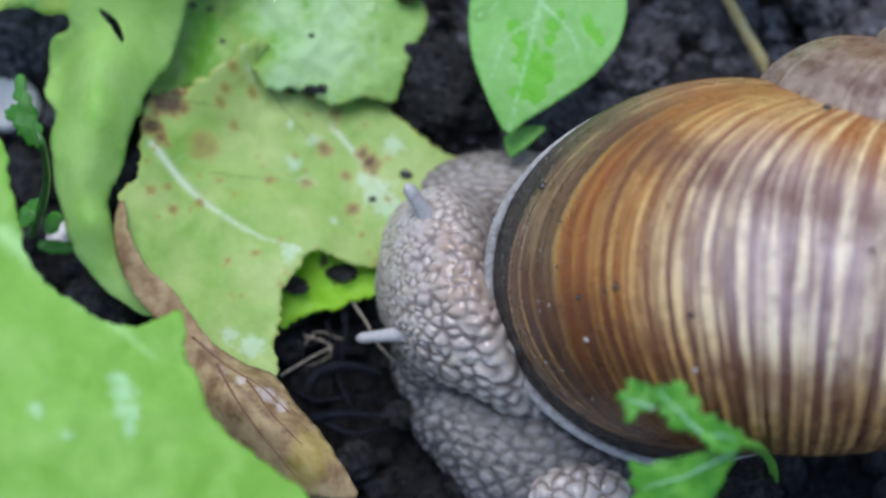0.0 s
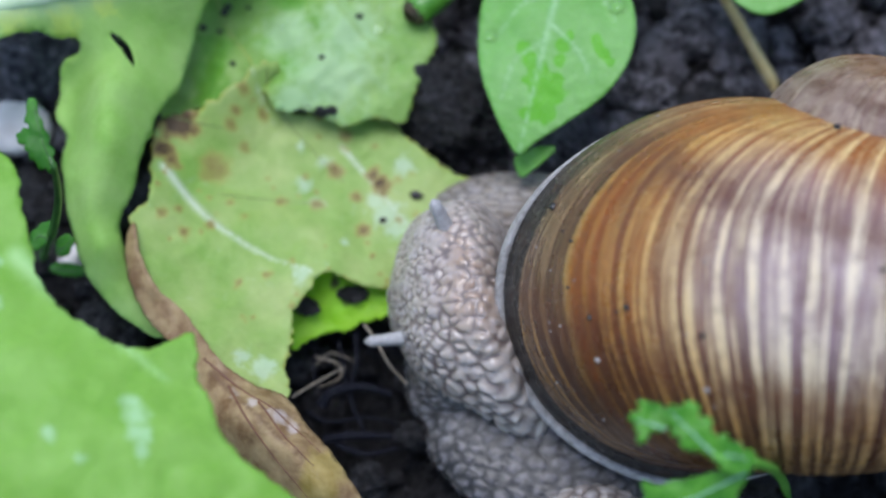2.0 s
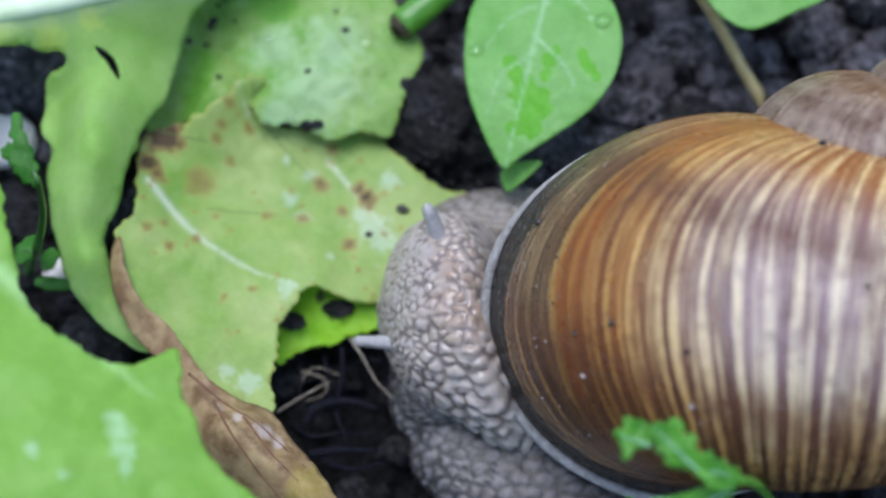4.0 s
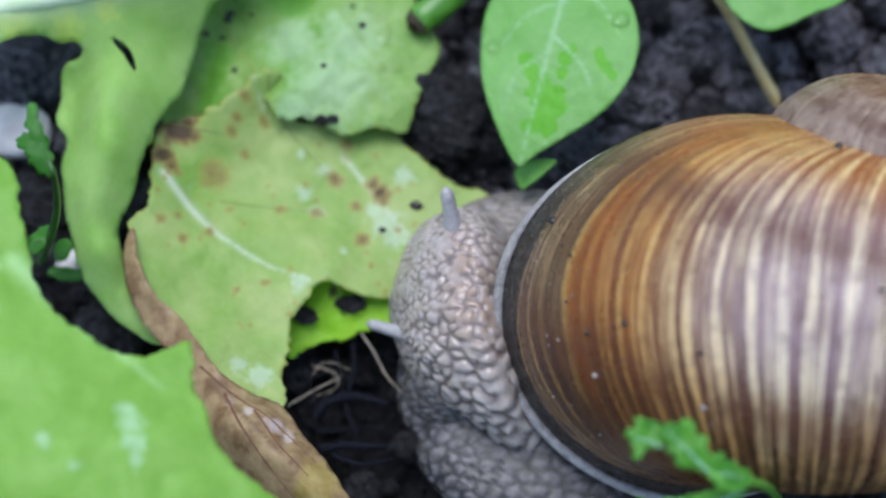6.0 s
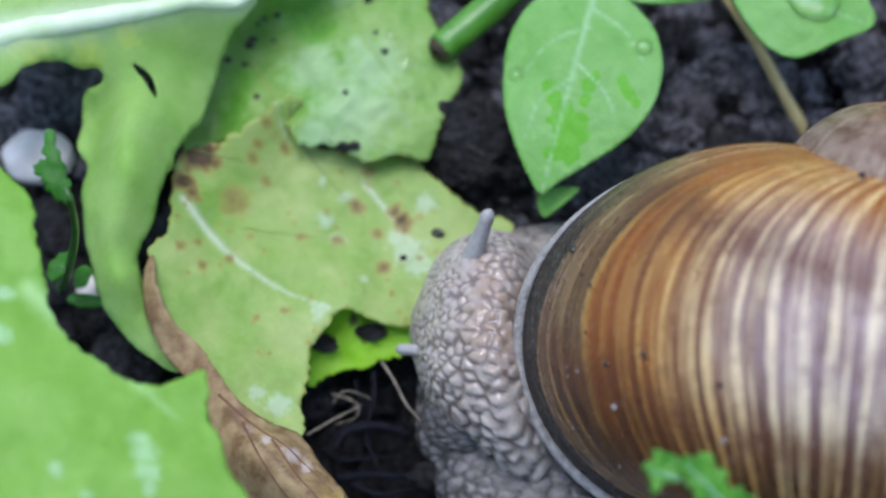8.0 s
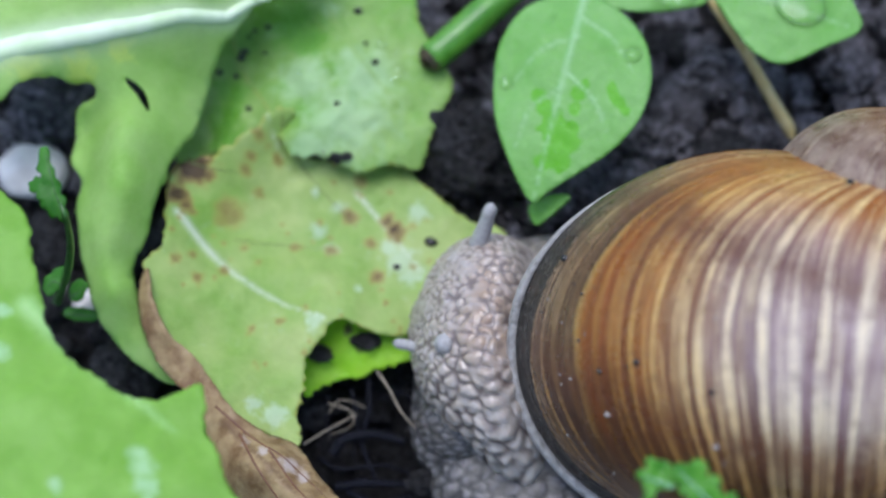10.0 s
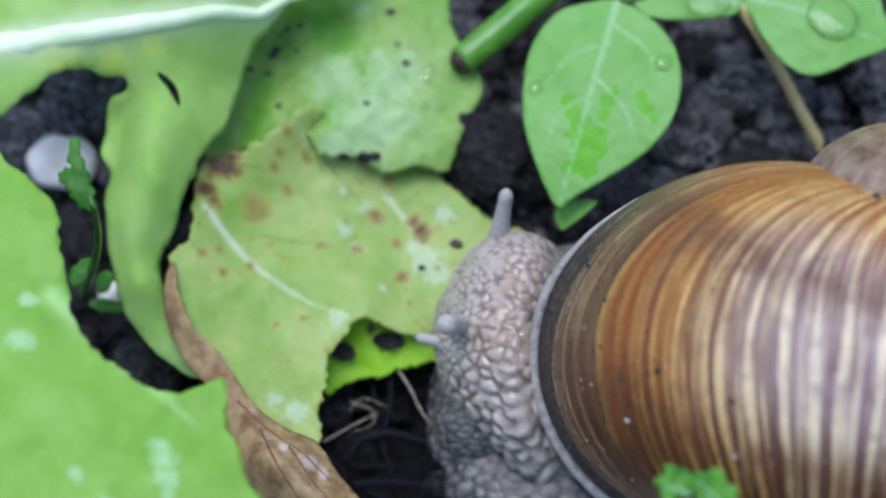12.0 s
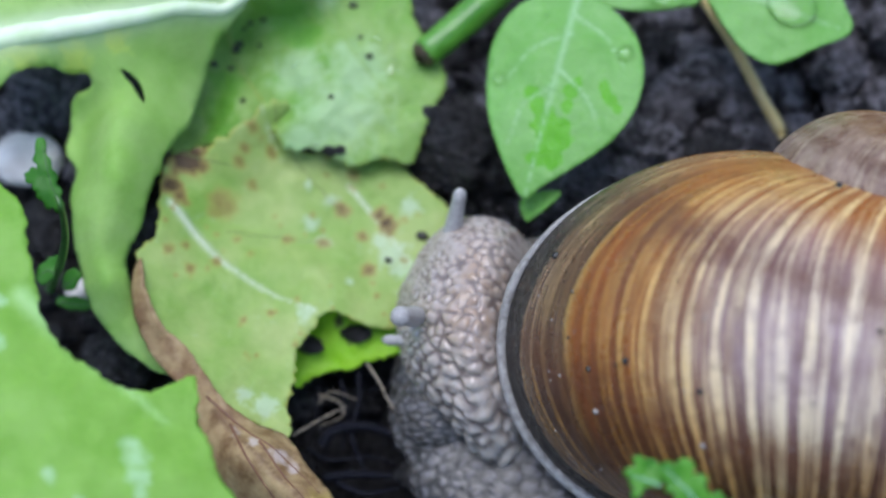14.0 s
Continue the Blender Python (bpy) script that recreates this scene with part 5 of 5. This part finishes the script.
def sprout():
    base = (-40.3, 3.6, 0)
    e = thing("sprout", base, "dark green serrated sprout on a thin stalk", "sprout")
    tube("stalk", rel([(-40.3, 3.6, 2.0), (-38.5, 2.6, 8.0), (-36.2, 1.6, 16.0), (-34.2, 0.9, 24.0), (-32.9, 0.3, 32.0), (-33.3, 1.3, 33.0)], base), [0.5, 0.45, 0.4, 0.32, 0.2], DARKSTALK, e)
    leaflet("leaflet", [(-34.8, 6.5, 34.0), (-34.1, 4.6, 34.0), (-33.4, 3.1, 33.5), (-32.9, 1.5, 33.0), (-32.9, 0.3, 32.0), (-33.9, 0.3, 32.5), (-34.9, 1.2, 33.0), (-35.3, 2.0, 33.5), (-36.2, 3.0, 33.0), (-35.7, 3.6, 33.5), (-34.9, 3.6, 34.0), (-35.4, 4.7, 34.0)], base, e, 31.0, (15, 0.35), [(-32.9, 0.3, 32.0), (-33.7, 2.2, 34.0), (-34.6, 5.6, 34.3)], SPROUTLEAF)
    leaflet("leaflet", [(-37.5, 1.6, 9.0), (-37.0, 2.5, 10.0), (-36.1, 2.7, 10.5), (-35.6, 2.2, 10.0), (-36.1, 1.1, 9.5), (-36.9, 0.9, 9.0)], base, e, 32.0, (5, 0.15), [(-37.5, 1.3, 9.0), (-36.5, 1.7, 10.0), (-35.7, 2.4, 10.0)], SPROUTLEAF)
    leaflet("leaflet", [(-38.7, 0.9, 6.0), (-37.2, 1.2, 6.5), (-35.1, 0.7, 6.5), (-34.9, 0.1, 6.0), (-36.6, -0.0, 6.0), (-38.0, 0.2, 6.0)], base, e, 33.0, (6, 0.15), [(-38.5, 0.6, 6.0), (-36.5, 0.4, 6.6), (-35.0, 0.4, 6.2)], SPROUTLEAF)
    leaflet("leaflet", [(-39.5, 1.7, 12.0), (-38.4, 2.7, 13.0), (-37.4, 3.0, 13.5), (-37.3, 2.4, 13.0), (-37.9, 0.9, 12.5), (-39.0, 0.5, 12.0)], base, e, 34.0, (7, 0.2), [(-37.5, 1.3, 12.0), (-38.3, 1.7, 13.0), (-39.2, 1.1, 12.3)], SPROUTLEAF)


def small_things():
    # the last two are added in place of soil seen through a leaf gap
    for k, (c, size) in enumerate(zip([(-12.8, -3.1, 3.4), (-8.1, -1.9, 3.6), (-10.7, 16.8, 7.6), (-12.5, 17.2, 7.8)], ((1.3, 0.9, 0.7), (1.5, 0.8, 0.7), (1.3, 0.6, 0.6), (0.9, 0.5, 0.5)))):
        v, f = clod(c, size, 300.0 + k, n=4)
        tagged(mesh_ob("soil_crumb", v, f, CLOD, origin=c), "small wet crumb of black soil on a leaf or in a gap between leaves", "soil crumb", "soil crumbs")
    c = [(-44.1, 18.5, 1.5)][0]
    v, f = clod(c, (3.8, 3.0, 2.6), 41.0, rough=0.12)
    tagged(mesh_ob("stone", v, f, CHALK, origin=(c[0], c[1], 0)), "smooth whitish pebble on the soil", "stone")
    c = [(-37.9, 4.2, 0.5)][0]
    v, f = clod(c, (1.5, 1.3, 1.2), 42.0, rough=0.15)
    tagged(mesh_ob("stone", v, f, CHALK, origin=(c[0], c[1], 0)), "small whitish pebble under a sprout", "stone")
    line = [(-1.1, 27.0, 9.8), (1.6, 29.2, 10.2), (5.2, 32.5, 10.6), (9.5, 37.1, 10.0), (14.6, 44.1, 8.0), (22.5, 56.8, 1.0)]
    o = thing("cut_stalk", (*line[0][:2], 0), "cut green plant stalk with a dark end", "stalk")
    tube("stem", rel(line, (*line[0][:2], 0)), [1.6, 1.75, 1.7, 1.6], CUTSTALK, o, wobble=0.1, sides=16)
    tube("cut_end", rel([(-1.7, 26.4, 9.7), (-1.4, 26.7, 9.7), (-0.9, 27.1, 9.8)], (*line[0][:2], 0)), [0.9, 1.4, 1.64], WITHERED, o, label="dark withered end", n=8)
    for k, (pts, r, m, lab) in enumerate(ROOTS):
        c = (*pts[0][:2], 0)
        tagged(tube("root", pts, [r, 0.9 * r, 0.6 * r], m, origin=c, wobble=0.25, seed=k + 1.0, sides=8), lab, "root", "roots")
    for k, (x, y, z) in enumerate(GRAINS):
        z = height_on(2 if k in (9, 10) else 6, x, y) + 0.15
        r = 0.55 if k == 10 else (0.28, 0.4, 0.22, 0.3, 0.35)[k % 5]
        v, f = clod((x, y, z), (r * 1.2, r * 0.8, r * 0.8), 60.0 + k, n=2)
        tagged(mesh_ob("grain", v, f, FRASS, origin=(x, y, z)), "small black grain lying on a leaf", "grain", "grains")


DARK, PALE = "dark shiny curled root in the hollow", "thin pale root thread in the hollow"
ROOTS = [
    ([(-11.5, -12.8, 1.0), (-10.1, -11.6, 2.0), (-7.2, -11.3, 2.2), (-4.3, -11.9, 1.5)], 0.6, DARKROOT, DARK),
    ([(-11.2, -16.1, 0.0), (-8.3, -16.0, 1.0), (-4.3, -16.1, 0.5)], 0.5, DARKROOT, DARK),
    ([(-7.0, -4.9, 3.0), (-5.8, -6.7, 3.0), (-4.4, -9.4, 3.0), (-2.6, -11.2, 2.0)], 0.13, ROOT, PALE),
    ([(-14.3, -12.5, 3.0), (-11.8, -10.8, 2.5), (-9.0, -9.1, 2.0)], 0.1, ROOT, PALE),
    ([(-12.0, -8.6, 1.0), (-10.5, -7.6, 2.0), (-7.9, -8.4, 1.5)], 0.06, ROOT, PALE),
    ([(-7.9, -5.2, 1.0), (-7.8, -8.8, 2.0), (-8.5, -12.0, 1.5), (-7.1, -15.7, 1.0)], 0.3, DARKROOT, DARK),
    ([(-13.0, -13.1, 0.0), (-10.6, -14.7, 1.5), (-6.6, -14.2, 1.0), (-3.7, -14.9, 0.5)], 0.18, DARKROOT, DARK),
    ([(-12.0, -6.7, 1.0), (-12.1, -10.1, 2.0), (-11.0, -12.2, 1.0)], 0.12, DARKROOT, DARK),
    ([(-6.8, -7.3, 1.0), (-4.4, -7.0, 2.0), (-2.7, -8.5, 1.0)], 0.15, DARKROOT, DARK),
    ([(-10.0, -16.6, 0.0), (-7.1, -18.0, 1.0), (-3.7, -17.2, 0.0)], 0.35, DARKROOT, DARK),
    ([(-12.0, -7.8, 1.5), (-9.6, -8.9, 2.2), (-9.6, -10.2, 1.5), (-11.9, -11.0, 1.0)], 0.08, ROOT, PALE),
    ([(-9.7, -6.1, 1.0), (-9.0, -9.7, 1.0), (-9.5, -13.4, 1.0)], 0.2, DARKROOT, DARK),
]
GRAINS = [(-19.9, 31.9, 7.2), (-21.1, 29.7, 7.0), (-18.8, 29.3, 7.3), (-21.9, 27.1, 6.6), (-23.6, 27.3, 6.4), (-20.4, 23.1, 6.4), (-8.8, 33.4, 9.6), (-8.0, 29.5, 9.6), (-10.9, 22.2, 9.0), (-4.9, 5.8, 5.3), (-1.4, 8.5, 5.0), (-21.4, 29.0, 7.0), (-20.5, 31.3, 7.1), (-18.5, 32.2, 7.5), (-7.0, 27.1, 9.4)]

sprig()
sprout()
small_things()


# ---- what moves: head, foot and horns of the snail ----
HEAD_ROWS = [(0, -0.35, -0.3, 0, 9.5), (1.5, -0.3, -0.15, 0, 5.5), (2.7, -0.2, -0.1, 0, 4), (4.8, 0.2, 0, 0, 3.5), (6.5, 0, 0, 0, 0), (7.5, -0.05, 0.05, 0, -3.3),
             (8.7, -0.1, 0.1, 0, -6.5), (10.8, 0.35, 0.6, 0, -8.5), (12, 0.3, 0.9, 0, -9.5), (13, 0, 1.2, 0, -10.5), (14, -0.25, 1.5, 0, -11)]
FOOT_ROWS = [(0, 1.2, 0, 0, 0), (2.5, 1.5, 0, 0, 0), (4.8, 1.2, 0, 0, 0), (6.5, 1.0, 0, 0, 0), (8.5, 0.8, 0, 0, 0), (10.8, 0.8, 0.3, 0, 0), (12.5, 0.1, 0.5, 0, 0), (14, -0.3, 0.7, 0, 0)]

NECK_ROWS = [(0, 0.3, 0), (2.7, 0.3, -0.2), (5, 1.5, -0.6), (8.5, 3.2, -1.6), (11, 4.6, -2.0), (14, 5.5, -2.4)]


def head_pose(t):
    r = np.array(HEAD_ROWS, float)
    dx, dy, dz, turn = (np.interp(t, r[:, 0], r[:, k]) for k in (1, 2, 3, 4))
    o = HEAD_AT - np.array(SNAIL)
    return pose(*((o + np.array((dx, dy, dz))) * MM), 0, 0, turn)


def horn_rows(rows, length):
    """Rows of seconds, root and tip of a horn in plan, turned into poses in the head's space with the tip held."""
    done = []
    for t, root, tip in rows:
        a, b = Vector(root), Vector(tip)
        way = (b - a).normalized()
        m = Matrix.Translation((b - way * length - Vector(SNAIL)) * MM) @ way.to_track_quat("Z", "Y").to_matrix().to_4x4()
        done.append((t, head_pose(t).inverted() @ m))
    return done


def motions():
    walk(head, [(r[0], head_pose(r[0])) for r in HEAD_ROWS])
    o = FOOT_AT - np.array(SNAIL)
    walk(foot, [(t, pose(*((o + np.array((x, y, z))) * MM), 0, 0, a)) for t, x, y, z, a in FOOT_ROWS])
    walk(neck, [(t, pose(*((NECK_AT - np.array(SNAIL) + np.array((x, y, 0))) * MM))) for t, x, y in NECK_ROWS])
    walk(horn_up, horn_rows(HORN_UP, 7.0))
    walk(horn_near, horn_rows(HORN_NEAR, 7.0))
    walk(horn_low, horn_rows(HORN_LOW, 6.0))


HORN_UP = [(t, *q) for t, q in zip((0, 2.7, 5, 6.5, 7.5, 8.6, 11, 12.5, 14), (
    [(1.0, 0.1, 13.0), (-1.2, 2.7, 16.0)], [(2.0, 1.3, 13.0), (0.7, 3.4, 16.0)], [(2.7, 2.1, 13.0), (1.5, 5.1, 16.0)], [(2.2, 2.5, 13.0), (1.9, 5.7, 17.0)], [(1.8, 2.9, 13.0), (3.1, 5.9, 18.0)],
    [(2.8, 2.4, 13.0), (4.6, 4.9, 18.0)], [(3.3, 5.9, 10.0), (4.6, 9.3, 16.0)], [(2.6, 6.4, 10.0), (3.5, 9.9, 16.0)], [(1.6, 5.5, 10.0), (2.7, 9.0, 16.0)]))]
HORN_NEAR = [(t, *q) for t, q in zip((0, 5, 8.5, 11, 12.5, 14), (
    [(1.7, -6.8, 9.0), (0.6, -7.1, 10.0)], [(3.4, -6.6, 9.0), (2.0, -6.9, 10.0)], [(2.9, -5.5, 9.0), (1.4, -5.9, 10.0)], [(-0.4, -3.8, 13.0), (-1.5, -5.2, 17.0)], [(-0.8, -3.4, 13.0), (-2.1, -5.7, 19.5)], [(-1.8, -3.3, 13.0), (-3.2, -5.5, 19.5)]))]
HORN_LOW = [(t, *q) for t, q in zip((0, 1.5, 2.7, 5, 6.5, 8.5, 11, 12.5, 14), (
    [(-1.4, -9.9, 8.0), (-6.5, -10.0, 7.0)], [(-1.3, -8.6, 8.0), (-6.7, -8.7, 7.0)], [(-1.4, -7.5, 8.0), (-6.7, -7.7, 7.0)], [(-2.4, -6.8, 8.0), (-6.3, -5.5, 7.0)], [(-2.6, -6.3, 8.0), (-6.1, -4.8, 7.0)],
    [(-1.9, -5.2, 8.0), (-5.3, -4.8, 7.0)], [(-1.9, -3.7, 8.0), (-5.0, -2.4, 7.0)], [(-1.9, -3.5, 8.0), (-5.3, -2.9, 7.0)], [(-2.1, -4.1, 8.0), (-5.3, -3.7, 7.0)]))]
motions()
